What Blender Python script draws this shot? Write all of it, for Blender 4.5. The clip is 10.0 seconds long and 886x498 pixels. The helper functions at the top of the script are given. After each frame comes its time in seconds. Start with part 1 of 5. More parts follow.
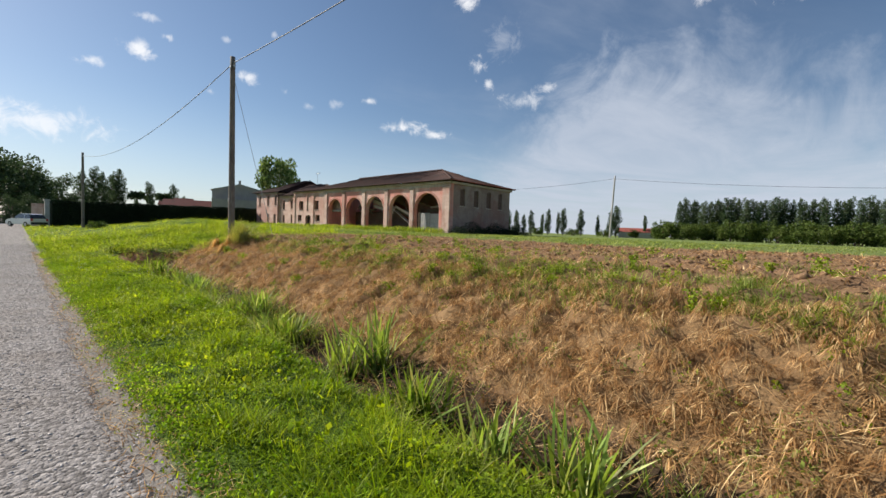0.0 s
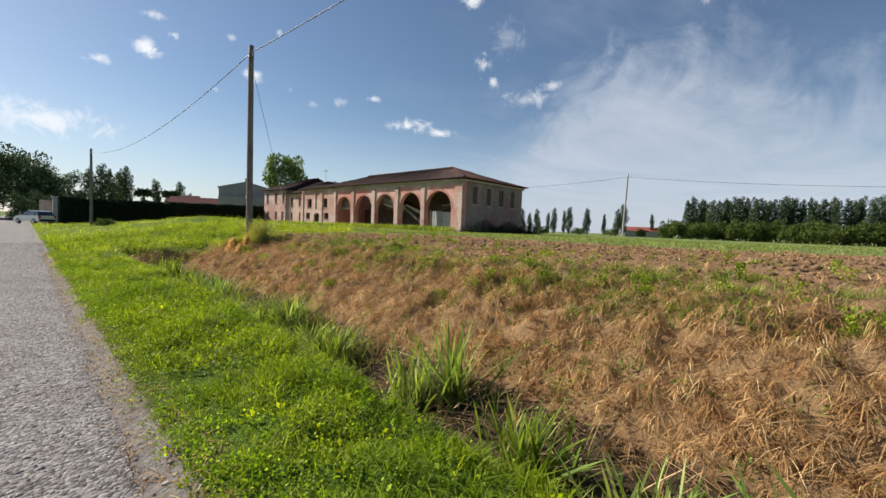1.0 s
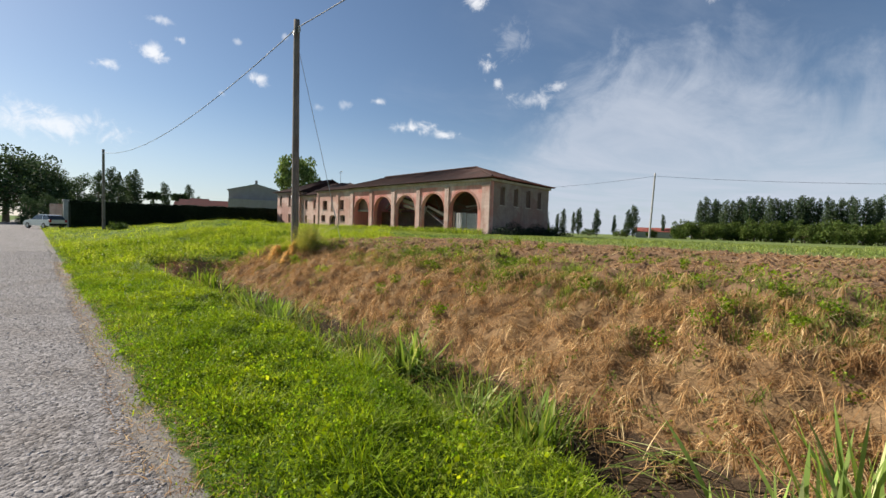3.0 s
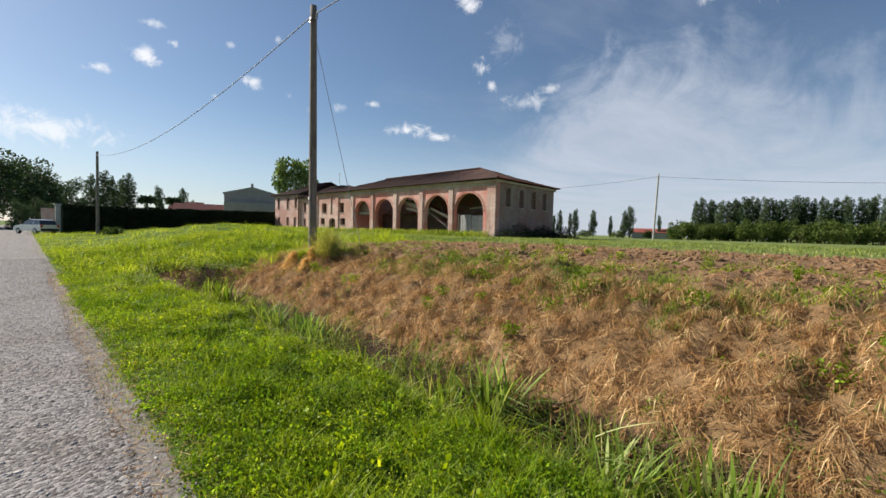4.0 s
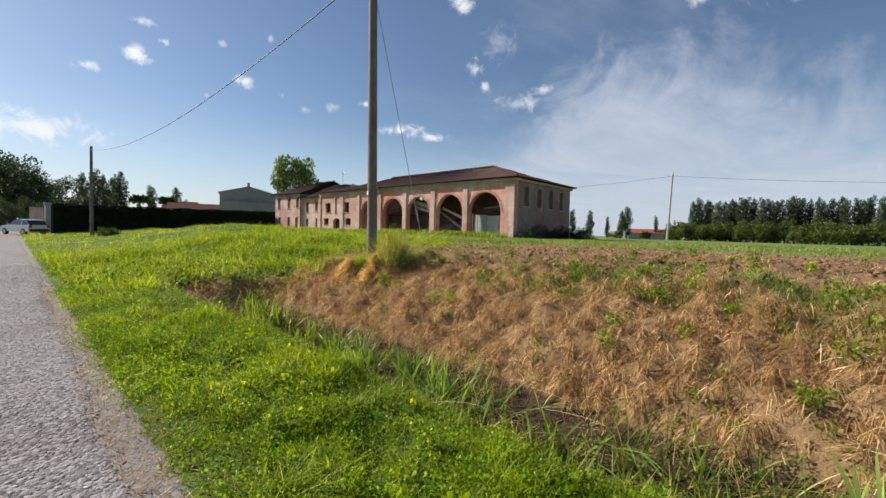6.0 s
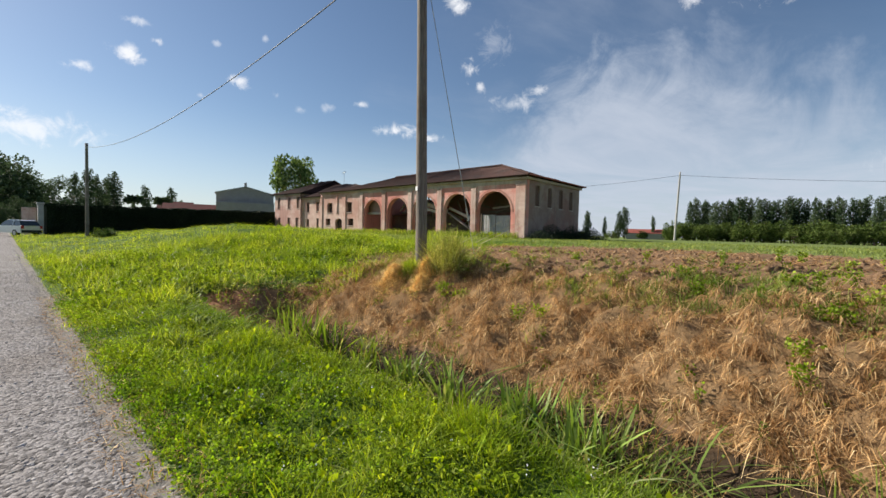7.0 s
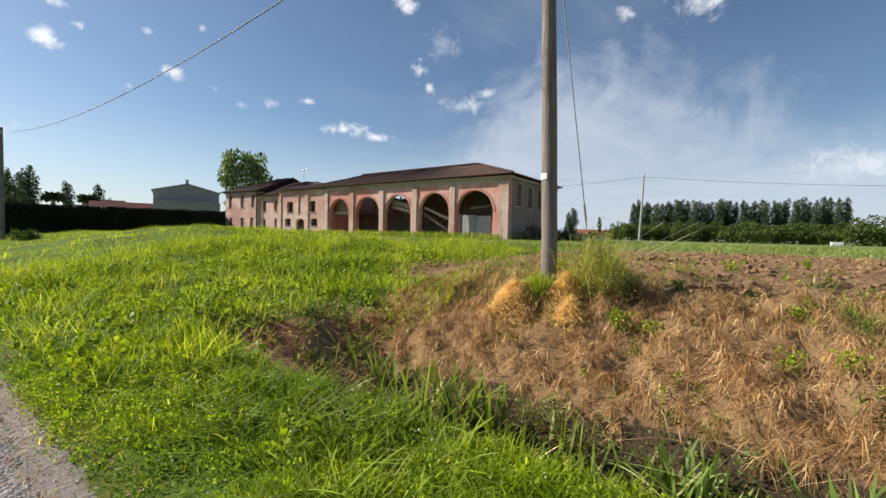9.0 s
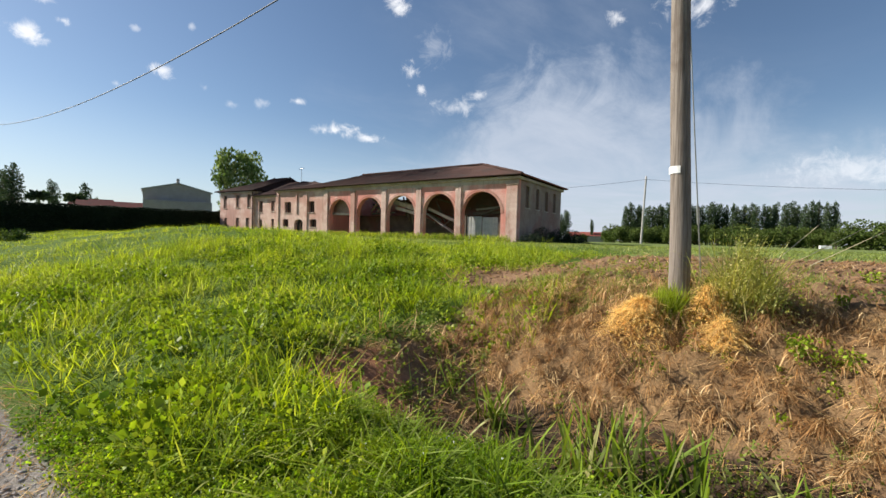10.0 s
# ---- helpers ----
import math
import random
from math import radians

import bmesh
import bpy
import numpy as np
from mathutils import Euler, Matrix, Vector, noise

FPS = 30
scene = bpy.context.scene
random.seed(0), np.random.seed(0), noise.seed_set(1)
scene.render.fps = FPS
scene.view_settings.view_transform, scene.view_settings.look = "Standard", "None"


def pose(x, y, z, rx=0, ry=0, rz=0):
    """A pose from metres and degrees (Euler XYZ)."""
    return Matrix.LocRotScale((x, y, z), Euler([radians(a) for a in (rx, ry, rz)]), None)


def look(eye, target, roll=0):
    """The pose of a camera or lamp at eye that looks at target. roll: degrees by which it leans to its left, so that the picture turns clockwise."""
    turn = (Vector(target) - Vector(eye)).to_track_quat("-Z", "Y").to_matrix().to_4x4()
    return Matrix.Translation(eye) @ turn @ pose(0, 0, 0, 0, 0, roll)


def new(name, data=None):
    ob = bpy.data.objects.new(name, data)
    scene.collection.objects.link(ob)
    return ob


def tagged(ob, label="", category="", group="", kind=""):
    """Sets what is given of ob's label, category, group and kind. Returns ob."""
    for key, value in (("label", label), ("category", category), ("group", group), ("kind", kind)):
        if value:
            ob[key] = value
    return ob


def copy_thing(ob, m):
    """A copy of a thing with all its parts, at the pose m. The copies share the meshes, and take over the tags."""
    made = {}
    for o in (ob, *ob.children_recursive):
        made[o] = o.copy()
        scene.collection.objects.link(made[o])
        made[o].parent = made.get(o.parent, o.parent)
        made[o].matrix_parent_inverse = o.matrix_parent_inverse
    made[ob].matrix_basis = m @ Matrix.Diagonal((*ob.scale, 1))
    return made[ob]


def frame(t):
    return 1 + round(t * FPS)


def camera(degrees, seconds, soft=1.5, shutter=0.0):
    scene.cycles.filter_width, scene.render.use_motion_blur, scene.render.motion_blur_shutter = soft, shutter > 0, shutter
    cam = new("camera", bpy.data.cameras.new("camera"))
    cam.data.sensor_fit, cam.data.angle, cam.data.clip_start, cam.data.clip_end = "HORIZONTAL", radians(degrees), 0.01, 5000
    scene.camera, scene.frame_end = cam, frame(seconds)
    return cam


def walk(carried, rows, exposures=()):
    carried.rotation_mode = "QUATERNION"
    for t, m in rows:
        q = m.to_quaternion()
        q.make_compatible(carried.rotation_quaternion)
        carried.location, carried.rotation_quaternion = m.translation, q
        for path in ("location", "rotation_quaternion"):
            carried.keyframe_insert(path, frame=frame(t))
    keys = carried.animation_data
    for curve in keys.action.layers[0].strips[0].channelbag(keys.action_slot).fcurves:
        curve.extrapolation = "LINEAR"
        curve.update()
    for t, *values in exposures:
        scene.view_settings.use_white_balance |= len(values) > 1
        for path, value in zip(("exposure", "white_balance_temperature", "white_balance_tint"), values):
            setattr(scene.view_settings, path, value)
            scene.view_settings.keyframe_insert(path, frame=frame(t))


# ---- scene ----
cam = camera(92.1, 10.0)
METRES, EYE, TILT, LEAN, TURN = 17.0, 1.38, -1.25, -1.2, 41.6
ROWS = [
    (0.0, 0.0, 0.0, 0.0, 0.02, -1.39, -0.72),
    (0.5, -0.0246, 0.0246, 0.0013, 0.3, -1.52, -0.87),
    (1.0, -0.0558, 0.0551, 0.0031, 0.56, -1.64, -0.94),
    (1.5, -0.0913, 0.0908, 0.0043, 0.78, -1.68, -0.96),
    (2.0, -0.127, 0.1267, 0.0065, 1.08, -1.63, -0.9),
    (2.5, -0.1619, 0.1615, 0.0079, 1.39, -1.5, -0.77),
    (4.0, -0.2589, 0.2588, 0.0126, 0.6, -1.13, -0.25),
    (4.5, -0.2898, 0.2898, 0.0142, 0.36, -1.07, -0.26),
    (5.0, -0.3224, 0.322, 0.0151, 0.15, -1.04, -0.24),
    (5.5, -0.3569, 0.3569, 0.017, -0.06, -1.07, -0.26),
    (7.0, -0.471, 0.4701, 0.0201, -0.86, -1.03, -0.17),
    (7.5, -0.5103, 0.5096, 0.0219, -1.51, -1.0, -0.07),
    (8.0, -0.5501, 0.5488, 0.0242, -3.02, -1.0, 0.08),
    (8.5, -0.5895, 0.5889, 0.0256, -5.32, -0.99, 0.15),
    (9.0, -0.6307, 0.6291, 0.0269, -7.53, -0.97, 0.08),
    (9.5, -0.6711, 0.6683, 0.0288, -8.69, -0.9, -0.08),
    (10.0, -0.7069, 0.7066, 0.03, -8.74, -0.76, -0.19),
]
walk(cam, [(t, pose(0, 0, EYE, TILT, LEAN, TURN) @ pose(METRES * x, METRES * y, METRES * z, 90 + pitch, roll, yaw)) for t, x, y, z, yaw, pitch, roll in ROWS], [(0.0, 0.60), (7.5, 0.63), (9.0, 0.69), (10.0, 0.73)])

# ---------- world, sun ----------
SUN_AZ, SUN_EL = 200.0, 33.0          # degrees: azimuth of the sun from +x, counter-clockwise; height
sun_way = Vector((math.cos(radians(SUN_EL)) * math.cos(radians(SUN_AZ)), math.cos(radians(SUN_EL)) * math.sin(radians(SUN_AZ)), math.sin(radians(SUN_EL))))
sun = new("sun", bpy.data.lights.new("sun", "SUN"))
sun.data.energy, sun.data.angle, sun.data.color = 5.0, radians(0.6), (1.0, 0.93, 0.82)
sun.matrix_world = look(sun_way * 100, (0, 0, 0))


class Nodes:
    """Short hand for node trees."""

    def __init__(self, tree):
        self.t = tree
        tree.nodes.clear()

    def add(self, kind, **kw):
        n = self.t.nodes.new(kind)
        for k, v in kw.items():
            if k == "inputs":
                for key, val in v.items():
                    if isinstance(val, bpy.types.NodeSocket):
                        self.t.links.new(val, n.inputs[key])
                    else:
                        n.inputs[key].default_value = val
            else:
                setattr(n, k, v)
        return n

    def math(self, op, a, b=0.0, clamp=False):
        return self.add("ShaderNodeMath", operation=op, use_clamp=clamp, inputs={0: a, 1: b}).outputs[0]

    def mix(self, f, a, b, blend="MIX"):
        n = self.add("ShaderNodeMix", data_type="RGBA", blend_type=blend, inputs={0: f})
        for k, v in ((6, a), (7, b)):
            if isinstance(v, bpy.types.NodeSocket):
                self.t.links.new(v, n.inputs[k])
            else:
                n.inputs[k].default_value = (*v, 1) if len(v) == 3 else v
        return n.outputs[2]

    def noise(self, vec, scale, detail=4.0, rough=0.55, distort=0.0):
        n = self.add("ShaderNodeTexNoise", inputs={"Scale": scale, "Detail": detail, "Roughness": rough, "Distortion": distort})
        if vec is not None:
            self.t.links.new(vec, n.inputs["Vector"])
        return n.outputs[0]

    def ramp(self, f, lo, hi):
        """Smooth step of f from lo to hi."""
        return self.add("ShaderNodeMapRange", interpolation_type="SMOOTHSTEP", inputs={0: f, 1: lo, 2: hi}).outputs[0]


def sky_dir(yaw, up):
    """Direction of the sky, yaw in degrees left of +y, up in degrees."""
    return Vector((-math.sin(radians(yaw)) * math.cos(radians(up)), math.cos(radians(yaw)) * math.cos(radians(up)), math.sin(radians(up))))


world = bpy.data.worlds.new("world")
scene.world = world
world.use_nodes = True
W = Nodes(world.node_tree)
sky = W.add("ShaderNodeTexSky", sky_type="NISHITA", sun_disc=False, sun_elevation=radians(SUN_EL), sun_rotation=radians(90 - SUN_AZ), air_density=1.0, dust_density=0.4, ozone_density=3.0)
way = W.add("ShaderNodeTexCoord").outputs["Generated"]
axis = W.add("ShaderNodeSeparateXYZ", inputs={0: way})
# high veil of cirrus over the field side, with a slanting edge, and thin streaks round it
bearing = W.math("MULTIPLY", W.math("ARCTAN2", W.math("MULTIPLY", axis.outputs[0], -1.0), axis.outputs[1]), 57.3)
rise = W.math("MULTIPLY", W.math("ARCSINE", axis.outputs[2]), 57.3)
height = W.math("MAXIMUM", axis.outputs[2], 0.03)
flat = W.add("ShaderNodeCombineXYZ", inputs={0: W.math("DIVIDE", axis.outputs[0], height), 1: W.math("DIVIDE", axis.outputs[1], height), 2: 0.0})
veil_map = W.add("ShaderNodeMapping", inputs={"Vector": flat.outputs[0], "Rotation": (0, 0, radians(-35)), "Scale": (0.55, 0.26, 1)})
streak = W.noise(veil_map.outputs[0], 1.0, 8, 0.6, 0.7)
ragged = W.math("MULTIPLY", W.math("SUBTRACT", W.noise(way, 7.0, 7, 0.62, 0.5), 0.5), 26.0)
edge = W.math("ADD", W.math("ADD", bearing, W.math("MULTIPLY", rise, 0.847)), ragged)
upper = W.math("ADD", W.math("SUBTRACT", rise, W.math("MULTIPLY", bearing, 0.41)), ragged)
sheet = W.math("MULTIPLY", W.ramp(edge, 45.0, 35.0), W.ramp(upper, 19.0, 7.0))
sheet = W.math("MULTIPLY", sheet, W.math("ADD", 0.42, W.math("MULTIPLY", W.ramp(streak, 0.3, 0.7), 0.5)))
thin = W.math("MULTIPLY", W.math("MULTIPLY", W.ramp(streak, 0.42, 0.85), W.ramp(edge, 70.0, 48.0)), W.math("MULTIPLY", W.ramp(bearing, -25.0, 24.0), 0.55))
veil = W.math("MAXIMUM", sheet, thin)
# small fair-weather clouds: yaw, height, width, thickness in degrees
# and how dense they are
PUFFS = [(77.0, 17.6, 1.25, 0.8, 0.9), (80.9, 15.6, 1.1, 0.5, 0.8), (66.3, 16.9, 1.1, 0.6, 0.8), (46.9, 13.0, 2.4, 0.85, 0.95), (43.0, 12.3, 1.6, 0.6, 0.85), (37.6, 20.5, 0.9, 1.2, 0.85),
         (36.3, 18.5, 0.6, 0.85, 0.7), (28.6, 18.0, 1.2, 0.5, 0.6), (39.4, 27.4, 1.4, 0.8, 0.9), (76.6, 20.9, 1.0, 0.4, 0.55), (74.5, 19.4, 0.6, 0.3, 0.6), (68.7, 20.4, 0.35, 0.27, 0.4),
         (63.5, 21.8, 0.4, 0.34, 0.4), (62.1, 15.9, 0.48, 0.55, 0.35), (55.9, 15.2, 0.95, 0.6, 0.35), (51.9, 15.9, 0.95, 0.42, 0.7), (59.6, 14.6, 0.7, 0.48, 0.35), (31.4, 16.5, 3.2, 1.0, 0.5),
         (70.3, 14.7, 0.4, 0.27, 0.4), (86.0, 9.2, 5.2, 1.6, 0.75), (3.4, 25.1, 3.2, 1.3, 0.8), (11.8, 25.6, 0.9, 0.8, 0.7), (-10.3, 7.4, 5.0, 1.6, 0.5), (34.5, 23.5, 2.0, 2.2, 0.22)]
lump = W.math("SUBTRACT", W.noise(way, 30, 8, 0.68, 0.5), 0.5)
cover = None
for yaw, up, wide, thick, dense in PUFFS:
    mid = sky_dir(yaw, up)
    right = Vector((math.cos(radians(yaw)), math.sin(radians(yaw)), 0))
    across = W.add("ShaderNodeVectorMath", operation="DOT_PRODUCT", inputs={0: way, 1: right * (1 / math.sin(radians(wide)))}).outputs["Value"]
    across = W.math("SUBTRACT", across, mid.dot(right) / math.sin(radians(wide)))
    tall = W.math("MULTIPLY", W.math("SUBTRACT", axis.outputs[2], mid.z), 1 / math.sin(radians(thick)))
    ahead = W.ramp(W.add("ShaderNodeVectorMath", operation="DOT_PRODUCT", inputs={0: way, 1: mid}).outputs["Value"], 0.9, 0.95)
    far = W.math("SQRT", W.math("ADD", W.math("MULTIPLY", across, across), W.math("MULTIPLY", tall, tall)))
    blob = W.math("MULTIPLY", W.ramp(W.math("ADD", far, W.math("MULTIPLY", lump, -4.2)), 1.2, -0.3), W.math("MULTIPLY", ahead, dense))
    cover = blob if cover is None else W.math("MAXIMUM", cover, blob)
haze = W.ramp(axis.outputs[2], 0.26, 0.0)
blue = W.mix(W.math("MULTIPLY", haze, 0.45), sky.outputs[0], (6.6, 7.6, 9.0))
clouded = W.mix(veil, blue, (6.0, 6.6, 7.7))
clouded = W.mix(cover, clouded, (10.5, 10.6, 10.9))
back = W.add("ShaderNodeBackground", inputs={0: clouded, 1: 0.063})
W.add("ShaderNodeOutputWorld", inputs={0: back.outputs[0]})

# ---------- materials ----------
def material(name):
    m = bpy.data.materials.new(name)
    m.use_nodes = True
    return m, Nodes(m.node_tree)


def finish(m, N, color, rough=0.8, bump=None, strength=0.3, dist=0.02, metal=0.0, translucent=None, spec=0.3):
    inputs = {"Base Color": color if isinstance(color, bpy.types.NodeSocket) else (*color, 1), "Roughness": rough, "Metallic": metal, "Specular IOR Level": spec}
    if bump is not None:
        inputs["Normal"] = N.add("ShaderNodeBump", inputs={"Height": bump, "Strength": strength, "Distance": dist}).outputs[0]
    surf = N.add("ShaderNodeBsdfPrincipled", inputs=inputs).outputs[0]
    if translucent:
        thin = N.add("ShaderNodeBsdfTranslucent", inputs={0: N.mix(1.0, color, translucent[1], "MULTIPLY")})
        surf = N.add("ShaderNodeMixShader", inputs={0: translucent[0], 1: surf, 2: thin.outputs[0]}).outputs[0]
    N.add("ShaderNodeOutputMaterial", inputs={0: surf})
    return m


def world_pos(N):
    return N.add("ShaderNodeNewGeometry").outputs["Position"]


def island(N):
    return N.add("ShaderNodeNewGeometry").outputs["Random Per Island"]


def plain(name, a, b, scale=6.0, rough=0.7, metal=0.0, bump=0.2, dist=0.01, spec=0.3):
    """Two tones broken up by coarse and fine noise."""
    m, N = material(name)
    p = world_pos(N)
    f = N.math("ADD", N.math("MULTIPLY", N.noise(p, scale, 6, 0.65), 0.7), N.math("MULTIPLY", N.noise(p, scale * 9, 3), 0.3))
    return finish(m, N, N.mix(N.ramp(f, 0.3, 0.7), a, b), rough, N.noise(p, scale * 8, 4), bump, dist, metal, spec=spec)


def blade_mat(name, low, high, other, share=0.3, tr=0.45, tint=(1.3, 1.25, 0.5), rough=0.5, patch=0.7, patch_shade=1.0, deep=(0.52, 0.64, 0.55)):
    """Leaves and stalks: tones by blade, by patch of ground and along the blade."""
    m, N = material(name)
    r = island(N)
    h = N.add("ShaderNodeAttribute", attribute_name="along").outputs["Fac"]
    # The foot takes the shadow tone, which paints shade in between the blades
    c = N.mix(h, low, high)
    c = N.mix(N.math("MULTIPLY", N.ramp(r, 1 - share, 1.0), 0.9), c, other)
    # Patchy tone, dimmed by deep to paint in shaded hollows as well
    c = N.mix(N.math("MULTIPLY", N.ramp(N.noise(world_pos(N), patch, 3), 0.35, 0.7), patch_shade), c, N.mix(1.0, c, deep, "MULTIPLY"))
    v = N.math("ADD", 0.5, N.math("MULTIPLY", N.math("FRACT", N.math("MULTIPLY", r, 37.0)), 1.0))
    c = N.mix(1.0, c, N.add("ShaderNodeCombineXYZ", inputs={0: v, 1: v, 2: v}).outputs[0], "MULTIPLY")
    return finish(m, N, c, rough, translucent=(tr, tint) if tr else None, spec=0.12)


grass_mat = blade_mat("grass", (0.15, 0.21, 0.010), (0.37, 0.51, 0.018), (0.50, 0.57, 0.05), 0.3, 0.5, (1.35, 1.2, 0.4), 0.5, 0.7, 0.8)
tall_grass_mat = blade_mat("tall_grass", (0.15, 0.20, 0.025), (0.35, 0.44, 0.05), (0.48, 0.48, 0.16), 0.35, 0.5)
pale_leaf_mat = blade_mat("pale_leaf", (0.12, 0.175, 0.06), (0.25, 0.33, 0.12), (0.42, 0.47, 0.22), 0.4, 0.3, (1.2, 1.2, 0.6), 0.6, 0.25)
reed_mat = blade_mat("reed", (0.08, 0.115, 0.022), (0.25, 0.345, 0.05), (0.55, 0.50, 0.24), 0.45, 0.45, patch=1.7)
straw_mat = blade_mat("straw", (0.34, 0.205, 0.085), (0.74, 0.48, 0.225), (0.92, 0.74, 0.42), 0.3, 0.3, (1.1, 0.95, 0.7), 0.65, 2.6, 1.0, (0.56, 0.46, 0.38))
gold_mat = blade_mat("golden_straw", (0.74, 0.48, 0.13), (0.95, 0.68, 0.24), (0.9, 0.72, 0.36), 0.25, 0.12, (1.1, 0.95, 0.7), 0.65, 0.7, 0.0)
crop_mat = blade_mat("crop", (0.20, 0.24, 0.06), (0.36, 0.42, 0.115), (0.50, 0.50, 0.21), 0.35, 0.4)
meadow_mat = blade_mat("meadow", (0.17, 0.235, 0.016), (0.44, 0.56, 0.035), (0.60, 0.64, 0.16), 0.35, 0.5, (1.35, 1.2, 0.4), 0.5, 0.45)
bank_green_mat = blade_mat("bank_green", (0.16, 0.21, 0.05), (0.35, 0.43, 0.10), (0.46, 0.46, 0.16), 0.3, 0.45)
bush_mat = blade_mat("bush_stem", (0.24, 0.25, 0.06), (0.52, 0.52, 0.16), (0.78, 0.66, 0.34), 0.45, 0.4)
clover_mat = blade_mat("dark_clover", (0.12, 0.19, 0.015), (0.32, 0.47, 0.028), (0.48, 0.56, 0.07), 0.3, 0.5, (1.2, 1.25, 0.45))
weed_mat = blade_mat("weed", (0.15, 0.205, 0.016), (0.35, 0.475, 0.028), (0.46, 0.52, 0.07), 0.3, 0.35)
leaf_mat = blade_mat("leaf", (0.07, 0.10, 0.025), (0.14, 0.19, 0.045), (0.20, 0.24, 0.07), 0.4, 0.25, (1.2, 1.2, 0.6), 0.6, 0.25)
# Greens lifted and greyed: distance haze is put into this leaf colour
hazed_leaf_mat = blade_mat("hazed_leaf", (0.062, 0.09, 0.048), (0.105, 0.145, 0.072), (0.15, 0.185, 0.095), 0.4, 0.18, (1.1, 1.15, 0.7), 0.6, 0.1)
# Evergreen leaf darkened to near black: shaded side painted into hedge and bramble
shaded_leaf_mat = blade_mat("shaded_leaf", (0.012, 0.022, 0.010), (0.02, 0.035, 0.014), (0.03, 0.045, 0.02), 0.3, 0.05, (1.1, 1.1, 0.7), 0.6, 0.3)
clod_mat = plain("clod_earth", (0.12, 0.07, 0.04), (0.31, 0.195, 0.115), 11, 0.95, bump=0.6, spec=0.1)
petal_mat = plain("white_petal", (0.7, 0.7, 0.66), (0.82, 0.82, 0.78), 9, 0.6)
bark_mat = plain("bark", (0.10, 0.075, 0.055), (0.19, 0.15, 0.11), 4, 0.9, bump=0.6, dist=0.03)


def ground_material():
    m, N = material("ground")
    p = world_pos(N)
    att = lambda a: N.add("ShaderNodeAttribute", attribute_name=a).outputs["Fac"]
    fine, mid, wide = N.noise(p, 55, 5, 0.7), N.noise(p, 7, 6, 0.65), N.noise(p, 0.6, 5, 0.6)
    clod = N.noise(p, 16, 6, 0.75, 0.6)
    soil = N.mix(fine, (0.13, 0.078, 0.045), (0.36, 0.225, 0.13))
    # Ground under the grass, darkened to stand in for shade between blades
    shaded_turf = N.mix(mid, (0.05, 0.085, 0.012), (0.12, 0.19, 0.025))
    # Litter and soil tones, dark end lowered so the gaps look shaded
    chaff = N.mix(fine, (0.095, 0.055, 0.028), (0.44, 0.285, 0.145))
    far_green = N.mix(wide, (0.125, 0.165, 0.045), (0.19, 0.23, 0.068))
    stir = N.math("MULTIPLY", N.math("SUBTRACT", mid, 0.5), 0.9)
    c = N.mix(N.ramp(N.math("ADD", att("straw"), stir), 0.3, 0.7), soil, chaff)
    c = N.mix(N.ramp(N.math("ADD", att("green"), stir), 0.35, 0.65), c, shaded_turf)
    c = N.mix(N.ramp(N.math("ADD", att("crop"), stir), 0.3, 0.7), c, far_green)
    c = N.mix(N.ramp(N.math("ADD", att("mud"), stir), 0.35, 0.65), c, N.mix(fine, (0.035, 0.024, 0.016), (0.10, 0.07, 0.045)))
    c = N.mix(N.ramp(N.math("ADD", att("grit"), stir), 0.35, 0.65), c, N.mix(fine, (0.13, 0.118, 0.108), (0.38, 0.345, 0.31)))
    c = N.mix(N.ramp(N.math("ADD", att("dirt"), stir), 0.35, 0.65), c, N.mix(fine, (0.26, 0.115, 0.07), (0.48, 0.25, 0.15)))
    bump = N.math("ADD", N.math("MULTIPLY", clod, 0.7), mid)
    return finish(m, N, c, 0.95, bump, 0.8, 0.06, spec=0.1)


def gravel_material():
    m, N = material("gravel")
    p = world_pos(N)
    cell = N.add("ShaderNodeTexVoronoi", inputs={"Vector": p, "Scale": 42.0})
    grit = N.add("ShaderNodeTexVoronoi", inputs={"Vector": p, "Scale": 90.0})
    tone = N.add("ShaderNodeSeparateXYZ", inputs={0: cell.outputs["Color"]}).outputs[0]
    c = N.mix(tone, (0.095, 0.086, 0.083), (0.35, 0.325, 0.315))
    c = N.mix(N.ramp(N.noise(p, 1.1, 5), 0.4, 0.75), c, N.mix(1.0, c, (0.78, 0.74, 0.70), "MULTIPLY"))
    h = N.math("ADD", N.math("MULTIPLY", cell.outputs["Distance"], -1.0), N.math("MULTIPLY", grit.outputs["Distance"], -0.4))
    return finish(m, N, c, 0.9, h, 0.75, 0.014, spec=0.15)


def stone_material():
    m, N = material("stone")
    r = island(N)
    c = N.mix(r, (0.17, 0.152, 0.147), (0.56, 0.52, 0.505))
    c = N.mix(N.math("MULTIPLY", N.noise(world_pos(N), 90, 3), 0.5), c, (0.40, 0.36, 0.32))
    return finish(m, N, c, 0.85, N.noise(world_pos(N), 180, 3), 0.3, 0.004, spec=0.25)


